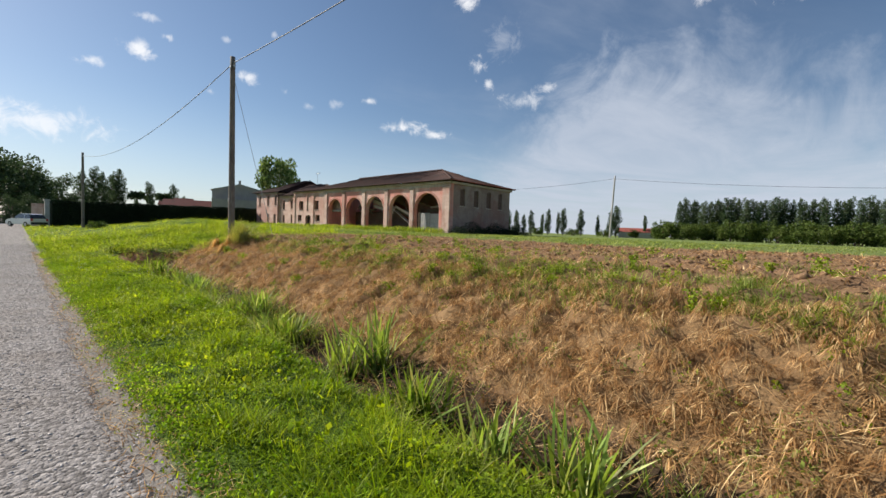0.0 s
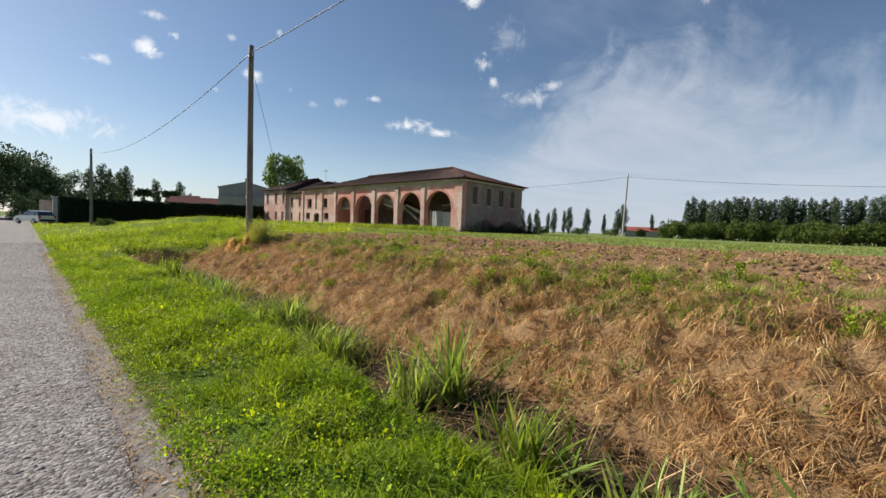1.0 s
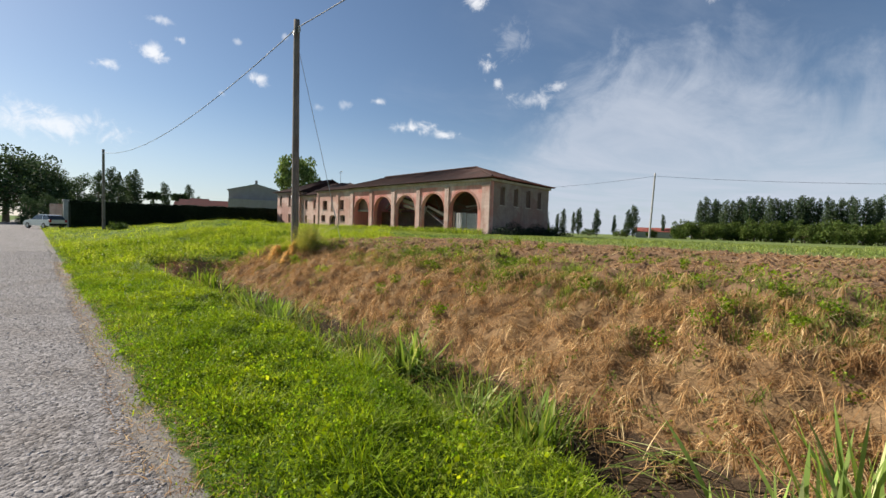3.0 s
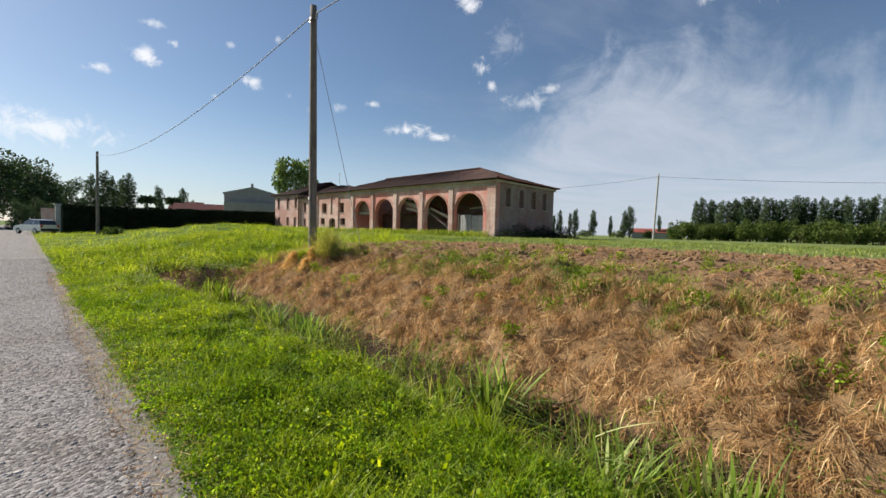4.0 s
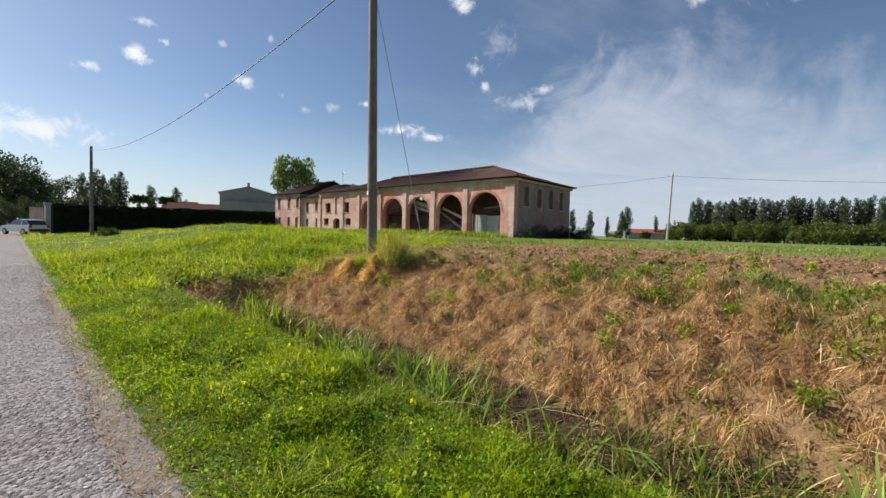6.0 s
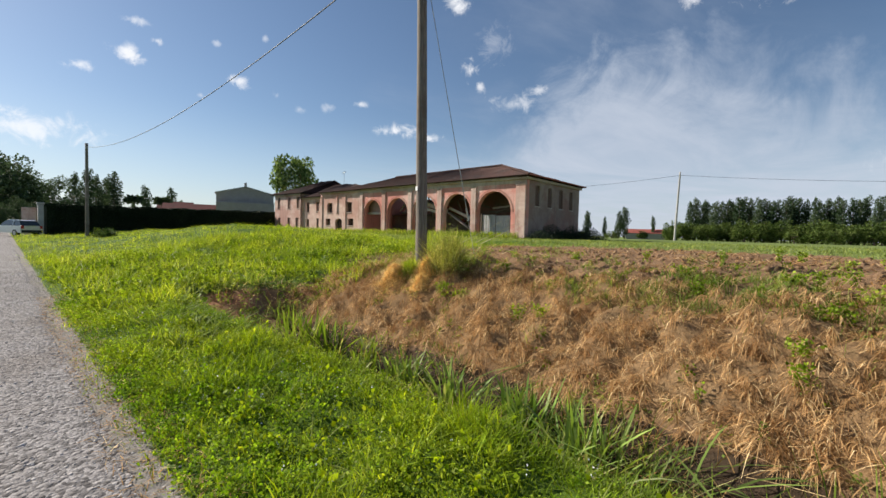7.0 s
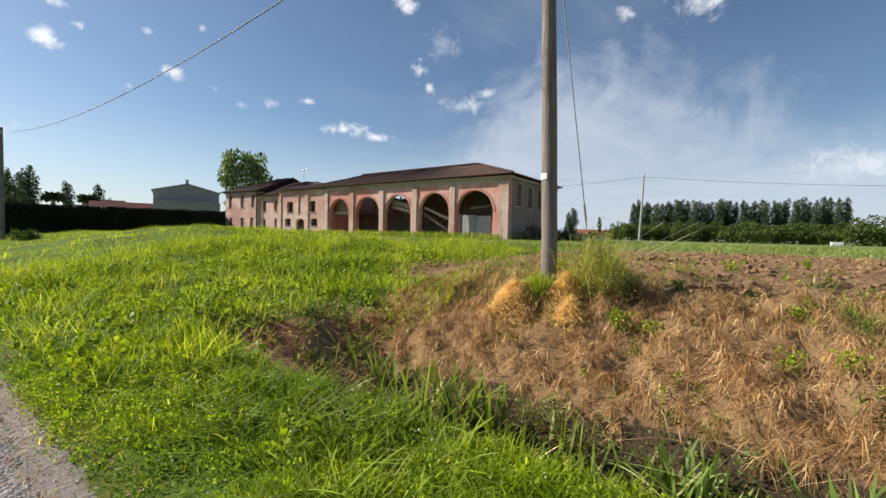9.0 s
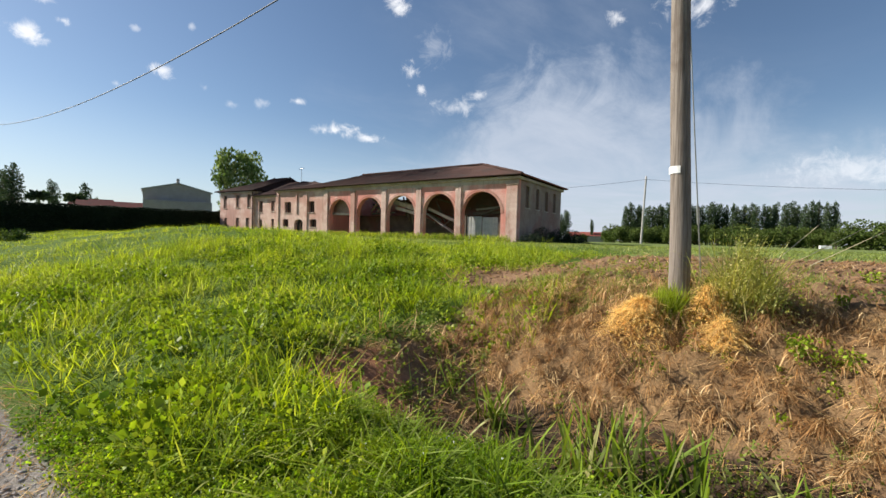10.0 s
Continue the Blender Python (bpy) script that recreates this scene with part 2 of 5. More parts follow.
def plaster_material(name, base, pale, red, red_share):
    """Old lime plaster over brick: blotches, bare brick, streaks."""
    m, N = material(name)
    p = world_pos(N)
    blot, big, fine = N.noise(p, 0.9, 7, 0.65, 0.5), N.noise(p, 0.25, 4, 0.6), N.noise(p, 9, 6, 0.7)
    streak = N.noise(N.add("ShaderNodeMapping", inputs={"Vector": p, "Scale": (2.2, 2.2, 0.16)}).outputs[0], 1.0, 6, 0.65)
    c = N.mix(N.ramp(blot, 0.35, 0.7), base, pale)
    c = N.mix(N.math("MULTIPLY", N.ramp(N.math("ADD", big, N.math("MULTIPLY", fine, 0.25)), 0.72 - red_share, 0.8 - red_share * 0.6), 0.8), c, red)
    c = N.mix(N.math("MULTIPLY", N.ramp(streak, 0.5, 0.75), 0.45), c, (0.17, 0.13, 0.11))
    course = N.add("ShaderNodeTexBrick", inputs={"Vector": N.add("ShaderNodeMapping", inputs={"Vector": p, "Rotation": (radians(90), 0, 0)}).outputs[0], "Scale": 1.0, "Brick Width": 0.27, "Row Height": 0.075, "Mortar Size": 0.008})
    bump = N.math("ADD", N.math("ADD", fine, N.math("MULTIPLY", blot, 2.0)), N.math("MULTIPLY", course.outputs["Fac"], -0.3))
    return finish(m, N, c, 0.92, bump, 0.5, 0.02, spec=0.15)


def tile_material(name, a, b, c2):
    m, N = material(name)
    p = world_pos(N)
    c = N.mix(N.noise(p, 3.5, 6, 0.7), a, b)
    c = N.mix(N.ramp(N.noise(p, 0.5, 5, 0.65), 0.45, 0.7), c, c2)
    return finish(m, N, c, 0.9, N.noise(p, 14, 4), 0.4, 0.02, spec=0.15)


ground_mat, gravel_mat, stone_mat = ground_material(), gravel_material(), stone_material()
pink_mat = plaster_material("pink_plaster", (0.66, 0.385, 0.33), (0.76, 0.53, 0.46), (0.62, 0.235, 0.19), 0.26)
# Browner brick tone, darkened further to paint in the end wall's shaded side
shaded_plaster_mat = plaster_material("shaded_plaster", (0.28, 0.195, 0.165), (0.37, 0.28, 0.24), (0.29, 0.155, 0.125), 0.14)
ochre_mat = plaster_material("house_plaster", (0.58, 0.385, 0.32), (0.70, 0.525, 0.45), (0.50, 0.275, 0.22), 0.14)
pier_mat = plaster_material("pier_brick", (0.55, 0.375, 0.32), (0.66, 0.51, 0.44), (0.46, 0.25, 0.20), 0.12)
ring_mat = plaster_material("arch_brick", (0.46, 0.24, 0.19), (0.56, 0.36, 0.30), (0.48, 0.18, 0.14), 0.22)
cornice_mat = plaster_material("cornice_plaster", (0.44, 0.34, 0.28), (0.54, 0.45, 0.38), (0.36, 0.25, 0.2), 0.05)
# Darker than the outside plaster: the arcade's inner shade is in this colour
shaded_inner_mat = plaster_material("inner_wall", (0.15, 0.105, 0.09), (0.22, 0.16, 0.14), (0.22, 0.105, 0.085), 0.12)
roof_mat = tile_material("roof_tile", (0.042, 0.024, 0.021), (0.085, 0.043, 0.034), (0.045, 0.033, 0.029))
red_roof_mat = tile_material("red_roof_tile", (0.24, 0.07, 0.055), (0.34, 0.11, 0.085), (0.18, 0.06, 0.05))
timber_mat = plain("old_timber", (0.09, 0.07, 0.055), (0.22, 0.18, 0.145), 3, 0.9, bump=0.4)
grey_timber_mat = plain("grey_timber", (0.36, 0.31, 0.27), (0.58, 0.52, 0.45), 3, 0.9, bump=0.4)
dark_mat = plain("dark_opening", (0.03, 0.024, 0.02), (0.06, 0.05, 0.04), 3, 0.9)
shutter_mat = plain("shutter_wood", (0.10, 0.055, 0.04), (0.17, 0.10, 0.075), 5, 0.8)
sheet_mat = plain("zinc_sheet", (0.33, 0.34, 0.34), (0.48, 0.48, 0.47), 2, 0.55, 0.3)
concrete_mat = plain("concrete", (0.30, 0.29, 0.275), (0.42, 0.405, 0.385), 2, 0.9)
barn_mat = plain("grey_render", (0.30, 0.27, 0.25), (0.37, 0.335, 0.31), 0.7, 0.9)
dusk_roof_mat = tile_material("dark_red_tile", (0.075, 0.018, 0.018), (0.12, 0.03, 0.028), (0.06, 0.02, 0.02))
limb_mat = plain("palm_trunk", (0.10, 0.08, 0.06), (0.17, 0.13, 0.10), 5, 0.9)
white_mat = plain("white_paint", (0.72, 0.72, 0.70), (0.82, 0.82, 0.80), 8, 0.6)
wire_mat = plain("cable", (0.05, 0.05, 0.055), (0.09, 0.09, 0.095), 9, 0.6)
steel_mat = plain("galvanised_steel", (0.35, 0.36, 0.37), (0.5, 0.5, 0.5), 12, 0.45, 0.8)


def pole_material():
    m, N = material("weathered_pole")
    p = world_pos(N)
    grain = N.noise(N.add("ShaderNodeMapping", inputs={"Vector": p, "Scale": (60, 60, 1.6)}).outputs[0], 1.0, 5, 0.65)
    c = N.mix(N.ramp(grain, 0.3, 0.7), (0.12, 0.098, 0.082), (0.28, 0.24, 0.205))
    c = N.mix(N.ramp(N.noise(p, 2.2, 4), 0.5, 0.75), c, (0.13, 0.10, 0.08))
    return finish(m, N, c, 0.85, grain, 0.6, 0.01, spec=0.2)


pole_mat = pole_material()

# ---------- helpers for meshes ----------
rng = np.random.default_rng(7)


def link_mesh(name, verts, faces, mat, parent=None, smooth=False):
    me = bpy.data.meshes.new(name)
    me.from_pydata([tuple(v) for v in verts], [], faces)
    me.materials.append(mat)
    if smooth:
        me.shade_smooth()
    ob = new(name, me)
    ob.parent = parent
    return ob


def part(name, bm, mat, parent=None, label="", smooth=False):
    me = bpy.data.meshes.new(name)
    bmesh.ops.recalc_face_normals(bm, faces=bm.faces)
    bm.to_mesh(me)
    bm.free()
    me.materials.append(mat)
    if smooth:
        me.shade_smooth()
    ob = new(name, me)
    ob.parent = parent
    return tagged(ob, label) if label else ob


def root(name, label, category, at=(0, 0, 0), turn=0.0, group="", kind=""):
    ob = tagged(new(name), label, category, group, kind)
    ob.matrix_basis = pose(*at, 0, 0, turn)
    return ob


def add_box(bm, x0, x1, y0, y1, z0, z1, bevel=0.0, m=None):
    m = Matrix.Identity(4) if m is None else m
    made = bmesh.ops.create_cube(bm, size=1, matrix=m @ Matrix.LocRotScale(((x0 + x1) / 2, (y0 + y1) / 2, (z0 + z1) / 2), None, (x1 - x0, y1 - y0, z1 - z0)))
    if bevel:
        bmesh.ops.bevel(bm, geom=list({e for v in made["verts"] for e in v.link_edges}), offset=bevel, segments=1, affect="EDGES")
    return bm


def box(x0, x1, y0, y1, z0, z1, bevel=0.0):
    return add_box(bmesh.new(), x0, x1, y0, y1, z0, z1, bevel)


def add_rod(bm, a, b, r0, r1=None, n=8):
    """A round bar from a to b."""
    a, b = Vector(a), Vector(b)
    r1 = r0 if r1 is None else r1
    turn = (b - a).to_track_quat("Z", "Y").to_matrix().to_4x4()
    bmesh.ops.create_cone(bm, cap_ends=True, segments=n, radius1=r0, radius2=r1, depth=(b - a).length, matrix=Matrix.Translation((a + b) / 2) @ turn)
    return bm


def add_beam(bm, a, b, w, h):
    """A squared timber from a to b."""
    a, b = Vector(a), Vector(b)
    turn = (b - a).to_track_quat("X", "Z").to_matrix().to_4x4()
    return add_box(bm, 0, (b - a).length, -w / 2, w / 2, -h / 2, h / 2, 0.01, Matrix.Translation(a) @ turn)


# ---------- the ground ----------
SKEW = radians(3.4)
U, V = Vector((-math.cos(SKEW), math.sin(SKEW), 0)), Vector((math.sin(SKEW), math.cos(SKEW), 0))


def at(a, c, z=0.0):
    """The place a metres along the road and c metres to its field side."""
    return U * a + V * c + Vector((0, 0, z))


def step(x, lo, hi):
    t = np.clip((x - lo) / (hi - lo), 0, 1)
    return t * t * (3 - 2 * t)


def ripple(a, c, f, seed=0.0):
    return np.sin(a * f + seed + 1.7 * np.sin(c * f * 0.7 + seed)) * np.cos(c * f * 0.9 - seed * 1.3 + 1.3 * np.sin(a * f * 0.6))


ROAD_EDGE = 0.42
DITCH_END = 20.6
POLE_A, POLE_C = 17.65, 5.85


def draw(a):
    """How far the ditch draws in towards the lane at the start of the walk, and away from it at the end."""
    return np.interp(a, [-2, 2, 5, 9, 16, 20], [-0.6, -0.5, -0.28, 0.0, 0.22, 0.2])


def bank_c(a, c):
    d = draw(a)
    return c - (np.minimum(d, 0) * step(c, 0.9, 2.3) + np.maximum(d, 0) * step(c, 2.9, 4.2)) * (1 - step(c, 7.5, 10))


def ground_z(a, c):
    """Height of the ground: road, verge, ditch, bank, field."""
    a, c = np.asarray(a, float), np.asarray(c, float)
    bank_lift = np.interp(bank_c(a, c), [0.4, 0.8, 1.8, 2.35, 2.8, 3.3, 4.0, 4.6, 5.1, 6.0, 6.8, 9, 14, 80, 230, 400], [0, 0.07, 0.07, 0.0, -0.60, -0.74, -0.56, -0.18, 0.10, 0.52, 0.74, 0.9, 0.95, 0.95, -0.6, -0.6])
    bank_lift = np.where(c < 0, 0.0, bank_lift)
    # past the end of the ditch a rough meadow with a grassy mound
    meadow = np.interp(c, [0.5, 1.0, 3.0, 6.0, 12, 22, 80, 230, 400], [0, 0.05, 0.05, 0.28, 0.75, 0.9, 0.95, -0.6, -0.6])
    meadow = np.where(c < 0, 0.0, meadow)
    hump = 0.74 * np.exp(-((a - 41) / 9.5) ** 2 - ((c - 10.5) / 5.0) ** 2) + 0.34 * np.exp(-((a - 33) / 7) ** 2 - ((c - 8.0) / 3.0) ** 2)
    end = step(a + 0.35 * np.sin(c * 2.1), DITCH_END - 1.5, DITCH_END + 0.9)
    pole_mound = 0.20 * np.exp(-(((a - POLE_A + 0.3) / np.where(a < POLE_A - 0.3, 0.85, 1.4)) ** 2 + ((c - POLE_C - 0.2) / 0.75) ** 2))
    z = bank_lift * (1 - end) + (meadow + hump) * end + pole_mound
    z = z + end * step(c, 1.0, 3.0) * (1 - step(c, 20, 30)) * (0.09 * ripple(a, c, 0.9, 2.0) + 0.07 * ripple(a, c, 1.7, 0.4))
    rough = step(c, 0.5, 1.2) * (1 - step(c, 30, 60))
    z = z + rough * (0.035 * ripple(a, c, 2.3) + 0.02 * ripple(a, c, 6.1, 2.0)) + step(c, 0.8, 1.3) * (1 - step(c, 2.3, 2.6)) * (0.028 * ripple(a, c, 8.9, 1.1) + 0.03 * ripple(a, c, 4.3, 3.1))
    field_side = step(c, 5.0, 7.5) * (1 - end) * (1 - step(c, 30, 50))
    bank = step(c, 4.0, 4.8) * (1 - step(c, 7.0, 9.0)) * (1 - end)
    z = z + bank * (0.07 * ripple(a, c, 4.7, 0.7) + 0.06 * ripple(a, c, 8.3, 2.9) + 0.035 * ripple(a, c, 17.0, 5.0))
    return z + field_side * (0.03 * ripple(a, c, 4.0, 1.0) + 0.025 * ripple(a, c, 11.0, 3.0))


def bare_corner(a, c):
    """Trodden earth where the bare strip meets the meadow."""
    return np.exp(-((a - 20.9) / 1.6) ** 2 - ((c - 8.4) / 1.5) ** 2)


def crop_edge(a):
    """Where the bare strip of the field ends."""
    return np.interp(a, [-40, 0, 4, 9, 14, 17, 20, 26], [27, 20, 16.5, 14.6, 15.5, 14.5, 12.5, 8.0])


def spread(*runs):
    """Coordinates from (start, stop, step) runs."""
    return np.unique(np.concatenate([np.arange(*r) for r in runs]))


def build_ground():
    A = spread((-2500, -200, 250), (-200, -30, 20), (-30, -8, 1.2), (-8, 26, 0.12), (26, 62, 0.5), (62, 120, 4), (120, 300, 20), (300, 2801, 250))
    C = spread((-2500, -200, 250), (-200, -10, 15), (-10, 0, 2), (0, 9, 0.09), (9, 20, 0.4), (20, 60, 3), (60, 300, 20), (300, 2801, 250))
    a, c = np.meshgrid(A, C, indexing="ij")
    z = ground_z(a, c) - 0.03 * (c < ROAD_EDGE - 0.3)
    x, y = a * U.x + c * V.x, a * U.y + c * V.y
    n, k = a.shape
    idx = np.arange(n * k).reshape(n, k)
    quads = np.stack([idx[:-1, :-1], idx[1:, :-1], idx[1:, 1:], idx[:-1, 1:]], -1).reshape(-1, 4)[:, ::-1]
    ob = link_mesh("ground", np.stack([x, y, z], -1).reshape(-1, 3).tolist(), quads.tolist(), ground_mat, None, True)
    end = step(a, DITCH_END - 0.6, DITCH_END + 0.6)
    b = bank_c(a, c)
    bank = step(b, 4.0, 4.5) * (1 - step(b, 6.0, 7.2)) * (1 - end)
    masks = {"green": np.maximum((c < -4.8) * 1.0, np.maximum((1 - step(b, 2.5, 2.9)) * step(c, 0.48, 0.68), end * (1 - step(c, 22, 26)) * (1 - np.clip(1.4 * bare_corner(a, c), 0, 1)))), "straw": bank, "grit": step(c, 0.3, 0.4) * (1 - step(c, 0.5, 0.72)),
             "crop": step(c - crop_edge(a), -0.8, 1.6) * (1 - end * (1 - step(c, 20, 26))), "dirt": np.exp(-((a - 20.3) / 0.75) ** 2 - ((c - 3.0) / 0.7) ** 2) + 0.8 * np.exp(-((a - 20.0) / 0.5) ** 2 - ((c - 4.9) / 0.3) ** 2), "mud": step(b, 2.45, 2.8) * (1 - step(b, 4.0, 4.4)) * (1 - end) * (1 - 0.8 * step(a, 18.7, 19.6))}
    for name, values in masks.items():
        ob.data.attributes.new(name, "FLOAT", "POINT").data.foreach_set("value", values.reshape(-1).astype(np.float32))
    return tagged(ob, "flat farmland with a grass verge, ditch and mown straw bank", "ground", kind="structure")


build_ground()


def build_road():
    A, C = spread((-60, -8, 4), (-8, 26, 0.25), (26, 180, 3), (180, 900, 60)), np.array([-4.6, -4.2, -3.2, -2.2, -1.2, -0.6, -0.2, 0.05, 0.2, 0.3, 0.4, 0.5])
    a, c = np.meshgrid(A, C, indexing="ij")
    wob = 0.04 * np.sin(a * 0.9) + 0.03 * np.sin(a * 2.7 + 1) + 0.03
    c2 = c + wob * (c > 0.1)
    z = 0.012 + 0.03 * np.exp(-((c + 2.0) / 1.2) ** 2) - 0.07 * (c > 0.45)
    z = np.where(c < -4.5, -0.04, z)
    x, y = a * U.x + c2 * V.x, a * U.y + c2 * V.y
    n, k = a.shape
    idx = np.arange(n * k).reshape(n, k)
    quads = np.stack([idx[:-1, :-1], idx[1:, :-1], idx[1:, 1:], idx[:-1, 1:]], -1).reshape(-1, 4)[:, ::-1]
    ob = link_mesh("road", np.stack([x, y, z], -1).reshape(-1, 3).tolist(), quads.tolist(), gravel_mat, None, True)
    return tagged(ob, "pale grey gravel lane with a worn edge", "road", kind="structure")


build_road()


# ---------- the old farm: walls with openings ----------
def wall_mesh(x0, x1, z0, z1, y0, y1, openings):
    """A wall along x from y0 (front) to y1, through which openings (xa, xb, bottom, spring, rise) go."""
    cuts = {x0, x1}
    for xa, xb, lo, spring, rise in openings:
        n = 20 if rise > 0.5 else 8
        cuts |= {xa + (xb - xa) * (0.5 - 0.5 * math.cos(math.pi * i / n)) for i in range(n + 1)}
    cuts = sorted(cuts)
    bm = bmesh.new()

    def quad(*pts):
        bm.faces.new([bm.verts.new(p) for p in pts])

    def top(o, x):
        mid, half = (o[0] + o[1]) / 2, (o[1] - o[0]) / 2
        return o[3] + o[4] * math.sqrt(max(0.0, 1 - ((x - mid) / half) ** 2))
    for xa, xb in zip(cuts, cuts[1:]):
        mid = (xa + xb) / 2
        inside = sorted((o for o in openings if o[0] < mid < o[1]), key=lambda o: o[2])
        low = (z0, z0)
        spans = []
        for o in inside:
            if o[2] > low[0] + 1e-4:
                spans.append((low, (o[2], o[2]), True))
            low = (top(o, xa), top(o, xb))
        spans.append((low, (z1, z1), False))
        for (la, lb), (ha, hb), cap in spans:
            quad((xa, y0, la), (xb, y0, lb), (xb, y0, hb), (xa, y0, ha))
            quad((xb, y1, lb), (xa, y1, la), (xa, y1, ha), (xb, y1, hb))
            quad((xa, y0, ha), (xb, y0, hb), (xb, y1, hb), (xa, y1, ha))
            quad((xa, y0, la), (xb, y0, lb), (xb, y1, lb), (xa, y1, la))
    for o in openings:
        for x in (o[0], o[1]):
            quad((x, y0, o[2]), (x, y1, o[2]), (x, y1, o[3]), (x, y0, o[3]))
    for x in (x0, x1):
        quad((x, y0, z0), (x, y1, z0), (x, y1, z1), (x, y0, z1))
    bmesh.ops.remove_doubles(bm, verts=bm.verts, dist=0.001)
    return bm


FY, BASE = 37.8, 0.6                   # the front's plane, and the ground under the walls
SPRING = 3.62
ARCHES = [(-38.55, -34.34, 2.12), (-43.31, -39.43, 2.05), (-48.3, -44.45, 1.98), (-52.9, -49.1, 1.9), (-57.55, -54.1, 1.8)]     # from, to, rise


def tiled_slope(corners, pitch=0.24, rows=0.36, sag=0.0):
    """Rolled tiles laid over the slope eave-left, eave-right, ridge-right, ridge-left."""
    el, er, rr, rl = (Vector(p) for p in corners)
    n = max(4, int(max((er - el).length, (rr - rl).length) / pitch)) * 4
    m = max(2, int(((rl + rr) / 2 - (el + er) / 2).length / rows))
    up = (er - el).cross(rl - el).normalized()
    verts, faces = [], []
    for j in range(m + 1):
        v = j / m
        for i in range(n + 1):
            u = i / n
            p = el.lerp(er, u).lerp(rl.lerp(rr, u), v)
            wave = 0.045 * (0.5 + 0.5 * math.cos(i * math.pi / 2))
            drop = 0.13 * min(1.0, v * 3) * noise.noise(Vector((p.x * 0.55, p.y * 0.5, 3.0))) - sag * math.sin(u * math.pi * 2.3 + 1) * math.sin(v * 2.2) * 0.6
            p = p + up * (wave + 0.03 * ((j * 7 + i // 4 * 3) % 3) / 3) + Vector((0, 0, drop)) + up * 0.02 * noise.noise(Vector((i * 0.31, j * 0.8, el.x)))
            verts.append(p)
    for j in range(m):
        for i in range(n):
            q = j * (n + 1) + i
            faces.append((q, q + 1, q + n + 2, q + n + 1))
    return verts, faces


def roof_part(name, slopes, mat, parent, label=""):
    verts, faces = [], []
    for s in slopes:
        v, f = tiled_slope(*s) if isinstance(s[0][0], tuple) else tiled_slope(s, sag=0.12)
        faces += [tuple(i + len(verts) for i in q) for q in f]
        verts += v
    ob = link_mesh(name, verts, faces, mat, parent)
    mod = ob.modifiers.new("thickness", "SOLIDIFY")
    mod.thickness, mod.offset = 0.09, -1
    return tagged(ob, label) if label else ob


def build_arcade():
    barn = root("arcaded_barn", "derelict pink plastered barn with five brick arches", "farm building")
    x0, x1, top, back = -58.4, -32.62, 7.02, 50.35
    part("front_wall", wall_mesh(x0, x1, BASE, top, FY, FY + 0.55, [(a, b, BASE, SPRING, rise) for a, b, rise in ARCHES]), pink_mat, barn)
    # the end wall, with four tall blind windows sunk into it
    niches = [(39.6, 40.5), (42.3, 43.2), (44.95, 45.9), (47.6, 48.45)]
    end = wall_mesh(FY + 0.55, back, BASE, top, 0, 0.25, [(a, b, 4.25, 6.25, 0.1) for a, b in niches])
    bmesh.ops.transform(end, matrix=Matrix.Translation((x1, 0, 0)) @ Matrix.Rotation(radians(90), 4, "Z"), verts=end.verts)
    part("end_wall", end, shaded_plaster_mat, barn)
    part("end_wall_backing", box(x1 - 0.5, x1 - 0.253, FY + 0.55, back, BASE, top), shaded_plaster_mat, barn)
    for a, b in niches:
        w = root_part("blind_window", barn)
        part("shutter", box(x1 - 0.2, x1 - 0.14, a + 0.05, b - 0.05, 4.3, 6.25, 0.01), shutter_mat, w, "weathered brown boarding")
        part("sill", box(x1 - 0.24, x1 + 0.07, a - 0.08, b + 0.08, 4.15, 4.247, 0.01), cornice_mat, w)
    part("rear_wall", box(-50.0, x1 - 0.5, back - 0.4, back, BASE, top), shaded_inner_mat, barn)
    part("rear_wall_low", box(x0, -50.0, back - 0.4, back, BASE, 4.3), shaded_inner_mat, barn)
    # Pale pink instead of dark: the colour stands in for sky seen beyond
    part("party_wall", box(x0, x0 + 0.4, FY + 0.55, back - 0.4, BASE, top), pink_mat, barn, "pink partition, pale in place of sky seen through")
    # pilasters between the arches, with caps, and the cornice
    for x in [-33.2, -38.99, -43.88, -48.7, -53.5, -58.1]:
        w = 0.55 if x > -34 else 0.33
        p = part("pilaster", box(x - w, x + w, FY - 0.14, FY - 0.003, BASE, 6.24, 0.012), pier_mat, barn)
        part("cap", box(x - w - 0.08, x + w + 0.08, FY - 0.2, FY - 0.003, 6.244, 6.38, 0.02), cornice_mat, p)
    part("frieze", box(x0, x1 + 0.02, FY - 0.05, FY - 0.004, 6.385, 6.76), cornice_mat, barn)
    part("cornice", box(x0, x1 + 0.25, FY - 0.28, FY - 0.003, 6.764, 7.04, 0.05), cornice_mat, barn, "chipped stone-grey moulded cornice")
    part("end_cornice", box(x1 + 0.003, x1 + 0.25, FY, back + 0.2, 6.764, 7.04, 0.05), cornice_mat, barn)
    for a, b, rise in ARCHES:
        ring = bmesh.new()
        mid, r = (a + b) / 2, (b - a) / 2
        pts = [(mid - r * math.cos(math.pi * i / 24), SPRING + rise * math.sin(math.pi * i / 24)) for i in range(25)]
        out = [(mid - (r + 0.26) * math.cos(math.pi * i / 24), SPRING + (rise + 0.26) * math.sin(math.pi * i / 24)) for i in range(25)]
        for i in range(24):
            quad = [pts[i], pts[i + 1], out[i + 1], out[i]]
            f = ring.faces.new([ring.verts.new((x, FY - 0.035, z)) for x, z in quad])
        bmesh.ops.remove_doubles(ring, verts=ring.verts, dist=0.001)
        ext = bmesh.ops.extrude_face_region(ring, geom=ring.faces[:])
